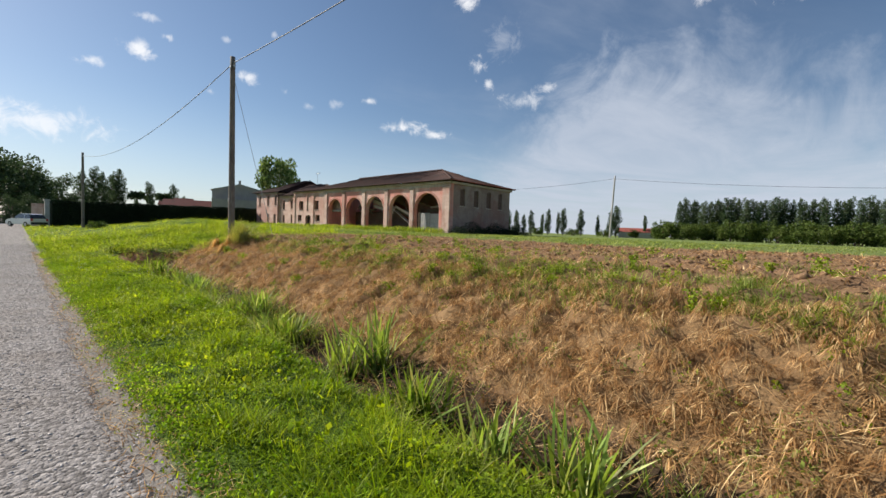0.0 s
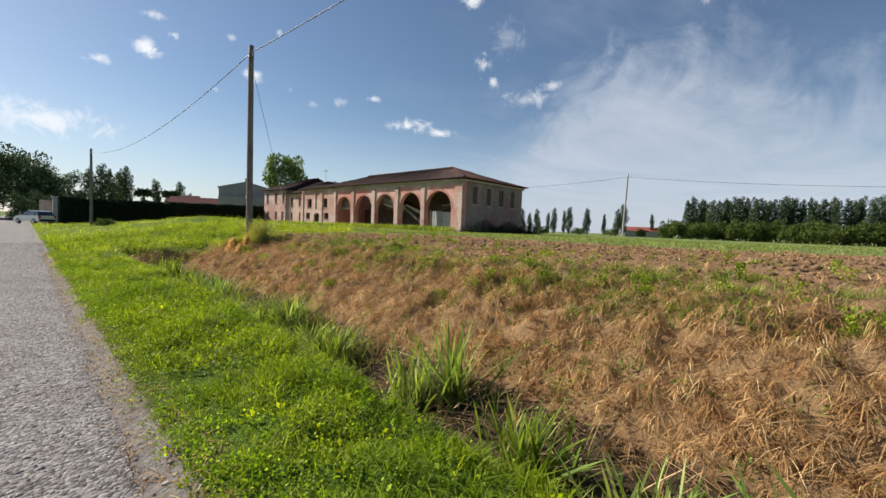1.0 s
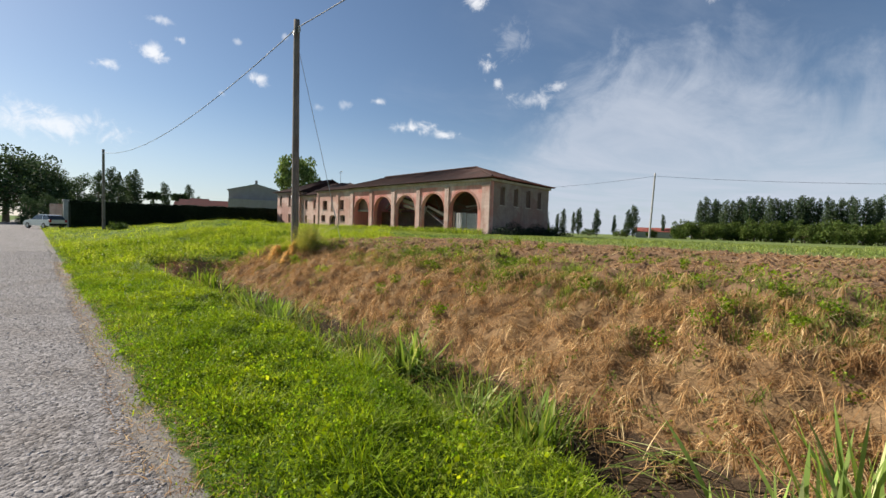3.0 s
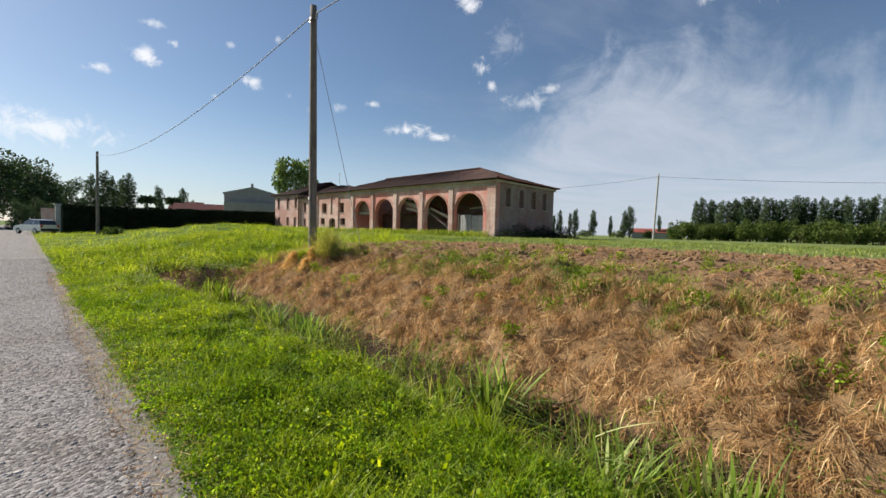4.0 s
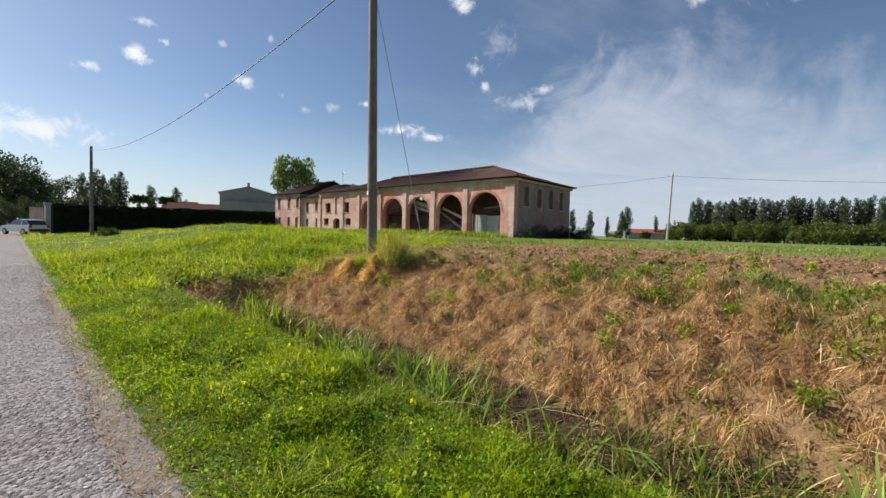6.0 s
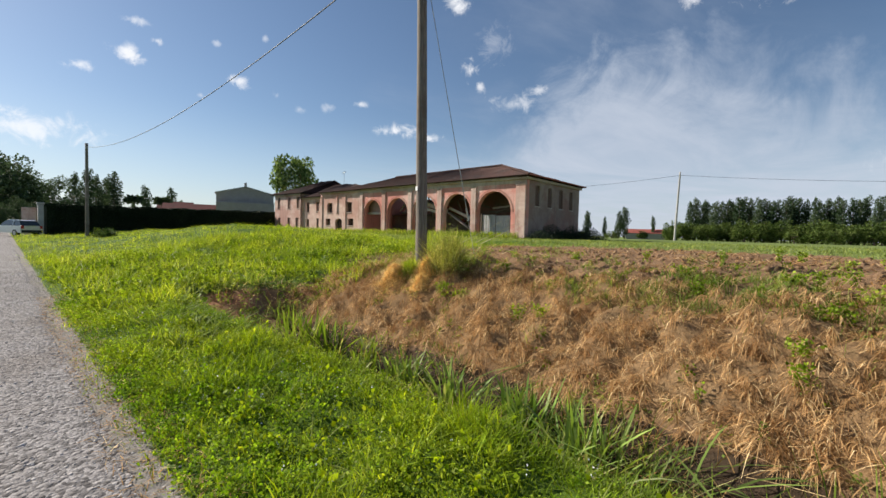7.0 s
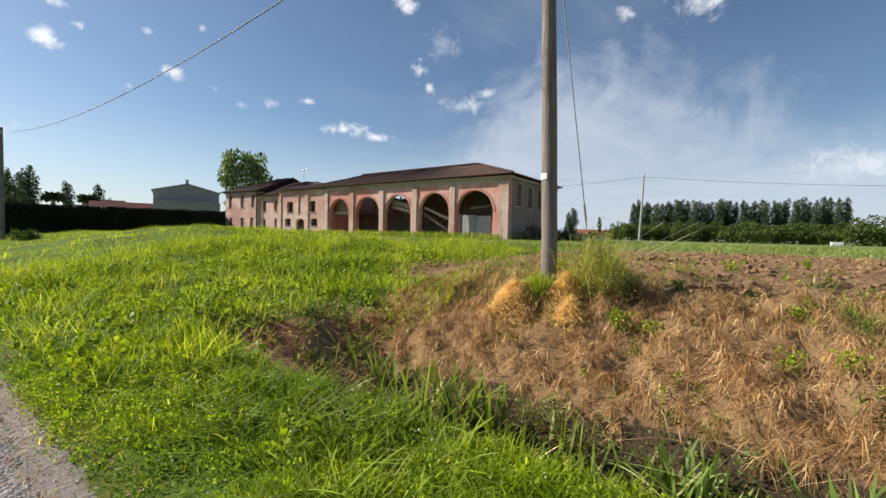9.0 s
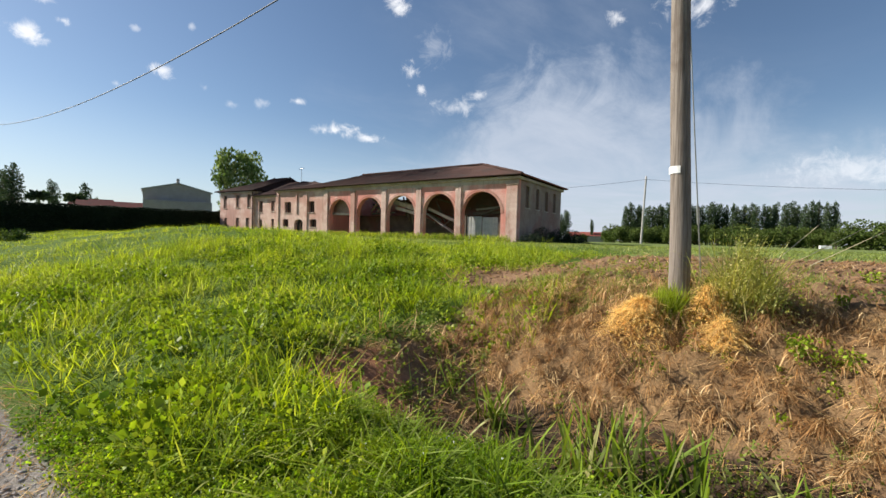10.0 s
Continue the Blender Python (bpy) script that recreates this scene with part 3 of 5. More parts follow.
        bmesh.ops.translate(ring, vec=(0, 0.032, 0), verts=[v for v in ext["geom"] if isinstance(v, bmesh.types.BMVert)])
        part("arch_ring", ring, ring_mat, barn)
    # hipped roof; its rear slope has fallen in over the middle bays
    e, f, r = 7.12, FY - 0.55, 9.47
    el = 6.9
    xr, xl, ym = -39.6, -58.0, 44.0
    roof_part("roof", [((-64.6, f, el), (x1 + 0.55, f, e), (xr, ym, r), (xl, ym, r - 0.22)),
                       ((x1 + 0.55, f, e), (x1 + 0.55, back + 0.5, e), (xr, ym + 0.02, r), (xr, ym, r)),
                       ((x1 + 0.55, back + 0.5, e), (-50.0, back + 0.5, e), (-50.0, ym, r), (xr, ym, r)),
                       ((-64.6, back, el), (-64.6, f, el), (xl, ym, r - 0.22), (xl, ym + 0.02, r - 0.22))], roof_mat, barn, "dark weathered clay tile hipped roof")
    part("ridge_tiles", add_rod(bmesh.new(), (xl, ym, r - 0.17), (xr, ym, r + 0.05), 0.14, n=10), roof_mat, barn)
    part("eave_tiles", add_rod(bmesh.new(), (-58.4, f - 0.04, el + 0.08), (x1 + 0.6, f - 0.04, e + 0.03), 0.04, n=8), roof_mat, barn)
    part("end_eave_tiles", add_rod(bmesh.new(), (x1 + 0.6, f, e + 0.03), (x1 + 0.6, back + 0.5, e + 0.03), 0.07, n=8), red_roof_mat, barn)
    part("hip_tiles", add_rod(bmesh.new(), (xr, ym, r + 0.05), (x1 + 0.55, f, e + 0.08), 0.13, n=10), roof_mat, barn)
    return barn


def root_part(name, parent):
    ob = new(name)
    ob.parent = parent
    return ob


build_arcade()


def build_ruin_inside():
    """What has fallen inside the arcade, and the sheds behind the arches."""
    g = "timbers in the ruin"
    n = 0
    for a, b, w, h in [((-50.6, 40.6, 5.9), (-43.2, 41.2, 3.1), 0.22, 0.26), ((-48.9, 39.9, 5.6), (-44.9, 40.0, 4.3), 0.3, 0.1), ((-46.6, 40.4, 2.6), (-46.5, 40.4, 5.9), 0.2, 0.2),
                       ((-45.6, 40.2, 4.4), (-39.7, 40.9, 2.9), 0.26, 0.2), ((-44.0, 39.6, 3.7), (-40.4, 39.6, 1.6), 0.5, 0.12), ((-52.5, 40.0, 5.6), (-50.2, 40.1, 4.1), 0.2, 0.2),
                       ((-51.2, 39.7, 4.2), (-50.0, 39.7, 5.4), 0.16, 0.16), ((-53.2, 41.0, 5.0), (-50.9, 41.2, 3.4), 0.18, 0.2), ((-38.7, 40.4, 3.75), (-34.8, 40.4, 3.9), 0.24, 0.24),
                       ((-38.7, 41.0, 4.2), (-35.2, 41.3, 4.55), 0.2, 0.2), ((-37.6, 40.0, 3.6), (-34.9, 39.8, 4.5), 0.14, 0.14), ((-58.0, 38.9, 3.72), (-54.2, 38.9, 3.68), 0.3, 0.3), ((-49.0, 40.9, 5.4), (-45.2, 41.6, 5.2), 0.2, 0.2), ((-44.0, 41.5, 5.5), (-40.0, 42.3, 4.4), 0.18, 0.2),
                       ((-43.6, 40.6, 5.2), (-42.4, 40.8, 2.9), 0.16, 0.16), ((-47.9, 40.2, 5.7), (-47.2, 40.5, 3.0), 0.16, 0.16), ((-38.6, 42.0, 4.7), (-34.6, 42.2, 4.2), 0.16, 0.18), ((-53.0, 40.6, 3.8), (-49.6, 40.8, 3.95), 0.2, 0.2),
                       ((-48.6, 39.4, 5.1), (-44.2, 39.6, 3.9), 0.12, 0.5), ((-48.2, 39.2, 4.4), (-44.3, 39.5, 3.45), 0.1, 0.34), ((-43.6, 39.2, 4.25), (-40.3, 39.4, 2.9), 0.12, 0.3), ((-52.0, 39.3, 4.0), (-50.6, 39.4, 5.5), 0.14, 0.18), ((-51.4, 39.5, 3.9), (-49.6, 39.6, 5.2), 0.12, 0.16)]:
        pale = n in (1, 4, 9, 11, 18, 19, 20)
        t = part("fallen_beam", add_beam(bmesh.new(), a, b, w, h), grey_timber_mat if pale else timber_mat)
        tagged(t, "weathered grey timber fallen across the arches" if pale else "dark old roof beam fallen inside the barn", "beam", g)
        n += 1
    slab = root("fallen_roof", "slab of fallen clay roof leaning inside the ruin", "ruined roof")
    v, f = tiled_slope(((-50.2, 42.6, 5.4), (-43.4, 41.6, 2.5), (-42.6, 45.0, 4.6), (-49.5, 46.2, 6.6)), 0.3, 0.4)
    ob = link_mesh("tile_slab", v, f, red_roof_mat, slab)
    ob.modifiers.new("thickness", "SOLIDIFY").thickness = 0.1
    rafters = bmesh.new()
    for i in range(7):
        s = i / 6
        add_beam(rafters, Vector((-50.2, 42.6, 5.25)).lerp(Vector((-43.4, 41.6, 2.35)), s), Vector((-49.5, 46.2, 6.45)).lerp(Vector((-42.6, 45.0, 4.45)), s), 0.12, 0.14)
    part("rafters", rafters, grey_timber_mat, slab)
    low = part("inner_wall", box(-58.0, -50.0, 43.4, 43.7, BASE, 3.75), shaded_inner_mat)
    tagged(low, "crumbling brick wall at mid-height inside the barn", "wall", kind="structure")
    infill = part("inner_infill", box(-57.9, -54.0, 38.9, 39.1, 3.9, 5.9), shaded_plaster_mat)
    tagged(infill, "plastered wall closing the upper part of an arch", "wall", kind="structure")
    back = part("inner_wall", box(-58.0, -48.6, 46.9, 47.2, BASE, 5.7), pink_mat)
    tagged(back, "faded pink back wall of the barn under the open roof", "wall", kind="structure")
    deep = part("inner_wall", box(-50.0, -33.2, 43.4, 43.7, BASE, 6.85), shaded_inner_mat)
    tagged(deep, "tall inner wall behind the arches, coloured dark for shade", "wall", kind="structure")
    gate = root("shed_gate", "pair of grey zinc sheet doors inside the arch", "gate", (-36.9, 39.0, BASE))
    for k in range(2):
        bm = bmesh.new()
        for i in range(10):
            add_box(bm, -1.75 + k * 1.8 + i * 0.17, -1.75 + k * 1.8 + i * 0.17 + 0.15, -0.03 + 0.02 * (i % 2), 0.03, 0.05, 2.78 - 0.1 * k)
        part("leaf", bm, sheet_mat, gate)
    for px in (-1.95, 1.85):
        part("post", box(px, px + 0.15, -0.1, 0.1, 0, 2.95, 0.01), timber_mat, gate)


build_ruin_inside()


def build_house():
    """The dwelling: wing next to the arches, a narrow link and the house proper."""
    house = root("farmhouse", "old two-storey farmhouse with faded ochre pink plaster", "house")
    back = 50.0
    WING = [(-66.2, -64.9, 3.85, 5.2, 0.1), (-61.5, -60.3, 3.85, 5.2, 0.1), (-66.6, -65.4, 2.0, 2.9, 0.1), (-64.2, -62.5, BASE, 2.5, 0.5), (-61.2, -59.9, 2.0, 2.9, 0.1)]
    LINK = [(-72.3, -71.5, 4.0, 5.5, 0.05), (-69.6, -68.8, 4.1, 5.5, 0.05), (-72.3, -71.6, 1.7, 2.9, 0.05), (-69.5, -68.9, 1.6, 3.0, 0.05)]
    MAIN = [(-80.9, -80.0, 4.65, 6.5, 0.0), (-77.6, -76.7, 4.65, 6.5, 0.0), (-74.8, -73.9, 4.7, 6.55, 0.0), (-77.6, -76.7, 1.7, 3.15, 0.0), (-75.1, -74.2, BASE, 3.15, 0.0), (-80.7, -79.9, 1.9, 3.15, 0.0)]
    for name, xa, xb, yf, top, mat, holes in (("wing_wall", -68.0, -58.4, FY, 6.85, ochre_mat, WING), ("link_wall", -73.4, -68.0, FY + 0.3, 6.3, ochre_mat, LINK), ("main_wall", -81.8, -73.4, FY, 7.0, ochre_mat, MAIN)):
        part(name, wall_mesh(xa, xb, BASE, top, yf, yf + 0.45, holes), mat, house)
        for a, b, lo, hi, rise in holes:
            tall = hi + rise - lo
            w = root_part("door" if lo == BASE else "window", house)
            # Near-black panel, coloured to stand in for the unlit room behind
            part("dark_panel", box(a - 0.1, b + 0.1, yf + 0.47, yf + 0.6, lo - 0.1, hi + rise + 0.1), dark_mat, w)
            for fx, fw in ((a + 0.035, 0.035), (b - 0.035, 0.035), ((a + b) / 2, 0.03)):
                part("frame_post", box(fx - fw, fx + fw, yf + 0.25, yf + 0.32, lo, hi), shutter_mat, w)
            if lo != BASE:
                part("sill", box(a - 0.08, b + 0.08, yf - 0.08, yf + 0.3, lo - 0.1, lo - 0.003, 0.01), cornice_mat, w)
            if mat is ochre_mat and xa < -73:
                part("shutter", box(a + 0.05, b - 0.05, yf + 0.12, yf + 0.17, lo + 0.02, hi - 0.02, 0.01), shutter_mat, w, "closed brown wooden shutter")
        part("cornice", box(xa, xb, yf - 0.25, yf - 0.003, top - 0.2, top, 0.04), cornice_mat, house)
    part("side_wall", box(-73.4, -72.95, FY + 0.45, back, BASE, 7.0), ochre_mat, house)
    part("far_side_wall", box(-81.8, -81.4, FY + 0.45, back, BASE, 7.0), ochre_mat, house)
    part("back_wall", box(-81.4, -58.4, back - 0.4, back, BASE, 6.6), ochre_mat, house)
    for x, w, z in ((-62.0, 0.4, 6.3), (-63.7, 0.12, 6.3), (-67.7, 0.3, 6.3)):
        part("pilaster", box(x - w, x + w, FY - 0.12, FY - 0.003, BASE if w > 0.2 else 3.7, z, 0.012), ochre_mat, house)
    part("downpipe", add_rod(bmesh.new(), (-73.35, FY - 0.1, BASE), (-73.35, FY - 0.1, 6.9), 0.07), shutter_mat, house)
    e = 6.88
    roof_part("wing_roof", [((-68.2, FY - 0.5, e), (-58.0, FY - 0.5, e), (-67.6, 43.8, 8.75), (-71.5, 44.0, 8.95)), ((-58.0, back, e), (-68.2, back, e), (-71.5, 44.0, 8.95), (-67.6, 43.8, 8.75)), ((-58.0, FY - 0.5, e), (-58.0, back, e), (-67.6, 43.85, 8.75), (-67.6, 43.8, 8.75))], roof_mat, house)
    roof_part("link_roof", [((-73.6, FY - 0.25, 6.35), (-68.0, FY - 0.3, 6.35), (-68.0, 43.5, 8.6), (-73.6, 43.5, 8.9)), ((-68.0, back, 6.5), (-73.6, back, 6.5), (-73.6, 43.5, 8.9), (-68.0, 43.5, 8.6))], roof_mat, house)
    left, right, near, ridge = -82.7, -72.6, FY - 0.5, 9.72
    roof_part("main_roof", [((left, near, 7.1), (right, near, 7.1), (-73.4, 44.0, ridge), (-77.2, 44.0, ridge)), ((right, near, 7.1), (right + 0.6, back, 7.1), (-73.4, 44.05, ridge), (-73.4, 44.0, ridge)),
                            ((left, back, 7.1), (left, near, 7.1), (-77.2, 44.0, ridge), (-77.2, 44.05, ridge)), ((right + 0.6, back, 7.1), (left, back, 7.1), (-77.2, 44.0, ridge), (-73.4, 44.0, ridge))], roof_mat, house, "dark tiled hipped roof")
    aerial = root("television_aerial", "thin metal television aerial on the farmhouse roof", "aerial", (-70.5, 43.9, 8.9))
    part("mast", add_rod(bmesh.new(), (0, 0, 0), (0, 0, 2.2), 0.03), steel_mat, aerial)
    arms = add_rod(bmesh.new(), (-0.5, 0, 1.9), (0.5, 0, 2.1), 0.02)
    for i in range(5):
        add_rod(arms, (-0.45 + i * 0.22, -0.3, 1.91 + i * 0.045), (-0.45 + i * 0.22, 0.3, 1.91 + i * 0.045), 0.012, n=5)
    part("arms", arms, steel_mat, aerial)
    # Plain white box for a small fixture; no lamp in it
    dish = root("wall_fixture", "small white fixture on the farmhouse side wall", "fixture", (-82.0, FY + 0.4, 6.3))
    part("housing", box(-0.25, 0.15, -0.12, 0.12, -0.35, 0.35, 0.04), white_mat, dish)


build_house()

# ---------- poles and cables ----------
def from_view(yaw, dist):
    """A place by its bearing, in degrees left of +y, and its distance from the start of the walk."""
    return -math.sin(radians(yaw)) * dist, math.cos(radians(yaw)) * dist


def utility_pole(base, top_z, r0, r1, lean=(0, 0), label="", fittings=True, mat=None):
    h = top_z - base[2]
    p = root("utility_pole", label, "utility pole", base)
    bm = bmesh.new()
    rings = []
    for j in range(17):
        s = j / 16
        r = r0 + (r1 - r0) * s
        rings.append([bm.verts.new((lean[0] * s + r * (1 + 0.03 * math.sin(3 * k + j)) * math.cos(2 * math.pi * k / 14), lean[1] * s + r * math.sin(2 * math.pi * k / 14), h * s - 0.6 * (j == 0))) for k in range(14)])
    for a, b in zip(rings, rings[1:]):
        for k in range(14):
            bm.faces.new((a[k], a[(k + 1) % 14], b[(k + 1) % 14], b[k]))
    bm.faces.new(rings[-1])
    part("shaft", bm, mat or pole_mat, p, smooth=True)
    if fittings:
        x, y = lean
        part("bracket", add_box(bmesh.new(), x - 0.2, x + 0.2, y - 0.02, y + 0.02, h - 0.42, h - 0.36), steel_mat, p)
        for k in (-1, 1):
            ins = add_rod(bmesh.new(), (x + 0.17 * k, y, h - 0.36), (x + 0.17 * k, y, h - 0.25), 0.045, 0.03, 10)
            part("insulator", ins, concrete_mat, p)
        part("band", add_rod(bmesh.new(), (x, y, h - 0.43), (x, y, h - 0.35), r1 + 0.012, n=14), steel_mat, p)
    return p


def cable(name, a, b, sag, r, label, n=28):
    a, b = Vector(a), Vector(b)
    cu = bpy.data.curves.new(name, "CURVE")
    cu.dimensions, cu.bevel_depth, cu.bevel_resolution = "3D", r, 2
    sp = cu.splines.new("POLY")
    sp.points.add(n)
    for i in range(n + 1):
        s = i / n
        p = a.lerp(b, s) - Vector((0, 0, 4 * sag * s * (1 - s)))
        sp.points[i].co = (*p, 1)
    cu.materials.append(wire_mat)
    return tagged(new(name, cu), label, "cable", "overhead cables")


P1 = Vector((-17.353, 7.023, 0.95))
P1_TOP = 7.83
P1_LEAN = Vector((-0.262, 0.093, 0))
pole1 = utility_pole(P1, P1_TOP, 0.119, 0.092, P1_LEAN[:2], "weathered round wooden utility pole beside the ditch")
band = bmesh.new()
turns = [radians(186 + 11 * k) for k in range(9)]
for r in (0.124, 0.119):
    for z in (1.262, 1.35):
        for q in turns:
            band.verts.new((r * math.cos(q) - 0.05, r * math.sin(q) + 0.018, z))
band.verts.ensure_lookup_table()
n = len(turns)
for k in range(n - 1):
    for p, q in ((0, 1), (1, 3), (3, 2), (2, 0)):
        band.faces.new([band.verts[p * n + k], band.verts[p * n + k + 1], band.verts[q * n + k + 1], band.verts[q * n + k]])
part("tag", band, white_mat, pole1, "white number band")
P2, P2_TOP = Vector((-56.65, 8.25, 0.1)), 7.95
utility_pole(P2, P2_TOP, 0.14, 0.1, (0, 0), "dark wooden utility pole at the roadside")
P0 = at(-22, 5.2, 0.6)
utility_pole(P0, 7.2, 0.14, 0.1, (0, 0), "wooden utility pole along the lane")
P3, P3_TOP = Vector((-27.1, 73.25, 0.95)), 11.35
utility_pole(P3, P3_TOP, 0.16, 0.12, (0.35, 0.1), "grey leaning utility pole in the field", fittings=False, mat=concrete_mat)
cable("cable", (P1.x + P1_LEAN.x, P1.y + P1_LEAN.y, P1_TOP - 0.25), (P2.x, P2.y, P2_TOP - 0.3), 1.25, 0.015, "black overhead telephone cable between the poles")
cable("cable", (P1.x + P1_LEAN.x, P1.y + P1_LEAN.y, P1_TOP - 0.25), (P0.x, P0.y, 6.9), 0.6, 0.015, "black overhead telephone cable between the poles")
cable("cable", (P3.x + 0.35, P3.y, P3_TOP - 0.5), (30, 79, 8.2), 1.0, 0.02, "black overhead telephone cable across the field")
cable("cable", (P3.x + 0.35, P3.y, P3_TOP - 0.5), (-62, 66, 9.3), 0.7, 0.02, "black overhead telephone cable across the field")

x, y = from_view(0.2, 330)
utility_pole((x, y, -0.6), 11.4, 0.2, 0.15, (0, 0), "thin pale pole standing before the far trees", fittings=False, mat=concrete_mat)
stay = root("stay_wire", "thin steel stay wire from the pole to the ground", "stay wire", (-17.18, 8.62, 0.85))
part("strand", add_rod(bmesh.new(), (0, 0, 0), (P1.x + P1_LEAN.x + 17.18, P1.y + P1_LEAN.y - 8.62, P1_TOP - 0.6 - 0.85), 0.009, n=6), steel_mat, stay)
part("tensioner", add_rod(bmesh.new(), (-0.055, -0.188, 0.8), (-0.074, -0.254, 1.08), 0.02, n=8), steel_mat, stay)


# ---------- hedge, car, gate, houses beyond ----------
def leaf_cloud(points, normals, size, rng, tri=False):
    """Small folded leaves at the points, as arrays of vertices, faces and shade along the leaf."""
    n = len(points)
    d = rng.normal(size=(n, 3)) + normals * 0.8
    d /= np.linalg.norm(d, axis=1)[:, None]
    s = np.cross(d, rng.normal(size=(n, 3)))
    s /= np.linalg.norm(s, axis=1)[:, None]
    L = size * rng.uniform(0.6, 1.4, (n, 1))
    p = points
    v = np.stack([p, p + d * L * 0.5 + s * L * 0.42, p + d * L, p + d * L * 0.5 - s * L * 0.42], 1).reshape(-1, 3)
    f = np.arange(n * 4).reshape(n, 4)
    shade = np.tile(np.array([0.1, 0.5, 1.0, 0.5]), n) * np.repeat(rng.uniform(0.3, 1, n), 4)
    return v, f, shade


def fast_mesh(name, v, f, shade, mat, parent=None):
    me = bpy.data.meshes.new(name)
    v, f = np.asarray(v, np.float32), np.asarray(f, np.int32)
    k = f.shape[1]
    me.vertices.add(len(v))
    me.vertices.foreach_set("co", v.reshape(-1))
    me.loops.add(f.size)
    me.loops.foreach_set("vertex_index", f.reshape(-1))
    me.polygons.add(len(f))
    me.polygons.foreach_set("loop_start", np.arange(0, f.size, k, dtype=np.int32))
    me.update(calc_edges=True)
    me.attributes.new("along", "FLOAT", "POINT").data.foreach_set("value", np.asarray(shade, np.float32))
    me.materials.append(mat)
    ob = new(name, me)
    ob.parent = parent
    return ob


def build_hedge():
    h = root("clipped_hedge", "tall dark clipped evergreen hedge along the yard", "hedge")
    a, b = Vector((-71.0, 7.2, 0)), Vector((-84.6, 40.5, 0.1))
    d = (b - a).normalized()
    out = Vector((d.y, -d.x, 0))
    if out.x < 0:
        out = -out
    L, top, deep = (b - a).length, 3.2, 1.1
    bm = box(0, L, -deep / 2 + 0.12, deep / 2 - 0.12, 0, top - 0.1)
    m = Matrix.Translation(a) @ Matrix.Rotation(math.atan2(d.y, d.x), 4, "Z")
    for q in bm.verts:
        if q.co.z > 1:
            q.co.z += 1.0 * q.co.x / L
    bmesh.ops.transform(bm, matrix=m, verts=bm.verts)
    part("core", bm, shaded_leaf_mat, h)
    n = 34000
    s, t, side = rng.uniform(0, L, n), rng.uniform(0, 1, n), rng.uniform(0, 1, n)
    face = side < 0.62
    x = s
    y = np.where(face, -deep / 2, rng.uniform(-deep / 2, deep / 2, n))
    if (m.to_3x3() @ Vector((0, -1, 0))).dot(out) < 0:
        y = -y
    z = np.where(face, t, 1.0) * (top + 1.0 * s / L) - np.where(face, 0, 0.05) + 0.06 * np.sin(s * 1.3) + rng.normal(0, 0.04, n)
    y = y + rng.normal(0, 0.05, n)
    pts = np.array(m) @ np.stack([x, y, z, np.ones(n)])
    nor = np.where(face[:, None], np.array(out)[None, :], np.array([[0, 0, 1.0]]))
    v, f, sh = leaf_cloud(pts[:3].T, nor, 0.12, rng)
    fast_mesh("leaves", v, f, sh, shaded_leaf_mat, h)


build_hedge()


# ---------- trees ----------
def tree_mesh(kind, seed, leaves, size):
    """Trunk and limbs, and a crown of small leaves, for a tree of about one metre's height."""
    r = np.random.default_rng(seed)
    bm = bmesh.new()
    pts, nor = [], []
    if kind == "poplar":
        add_rod(bm, (0, 0, -0.01), (0, 0, 0.9), 0.014, 0.003, 7)
        clumps = []
        for i in range(46):
            z = 0.1 + 0.86 * (i + r.uniform(0, 1)) / 46
            w = 0.115 * min(1.0, (z - 0.04) * 7) * (1 - max(0, z - 0.55) ** 1.6 * 2.0)
            ang = r.uniform(0, 6.28)
            d = w * math.sqrt(r.uniform(0.05, 1)) * 0.75
            c = (d * math.cos(ang), d * math.sin(ang), z)
            clumps.append((c, max(0.025, w * 0.5) * r.uniform(0.6, 1.1), 1.9))
            if i % 2 == 0:
                add_rod(bm, (0, 0, max(0.05, z - 0.1)), c, 0.004, 0.001, 5)
    else:
        add_rod(bm, (0, 0, -0.02), (0, 0, 0.4), 0.03, 0.018, 8)
        clumps = []
        for i in range(64 if kind == "round" else 42):
            u = r.normal(size=3)
            u /= np.linalg.norm(u)
            k = r.uniform(0.45, 1.0)
            low = 0.55 if kind == "round" else 0.47
            c = (0.36 * u[0] * k, 0.36 * u[1] * k, low + (0.36 if kind == "round" else 0.42) * u[2] * k)
            clumps.append((c, r.uniform(0.045, 0.12) if kind == "round" else r.uniform(0.07, 0.13), 0.9))
            if i % 2 == 0:
                add_rod(bm, (0, 0, r.uniform(0.2, 0.4)), c, 0.009, 0.002, 5)
    vol = np.array([q[1] ** 2 for q in clumps])
    vol = vol / vol.sum()
    for (c, rad, tall), share in zip(clumps, vol):
        n = max(6, int(leaves * share))
        u = r.normal(size=(n, 3))
        u /= np.linalg.norm(u, axis=1)[:, None]
        k = r.uniform(0.35, 1.05, (n, 1)) ** 0.6
        pts.append(np.array(c) + u * k * rad * np.array([1, 1, tall]))
        nor.append(u + np.array([0, 0, 0.5]))
    v, f, sh = leaf_cloud(np.concatenate(pts), np.concatenate(nor), size, r)
    return bm, v, f, sh


def tree(kind, name, label, seed, leaves, size, mat, group=""):
    t = root(name, label, "tree", group=group)
    bm, v, f, sh = tree_mesh(kind, seed, leaves, size)
    part("trunk", bm, bark_mat, t)
    fast_mesh("crown", v, f, sh, mat, t)
    return t


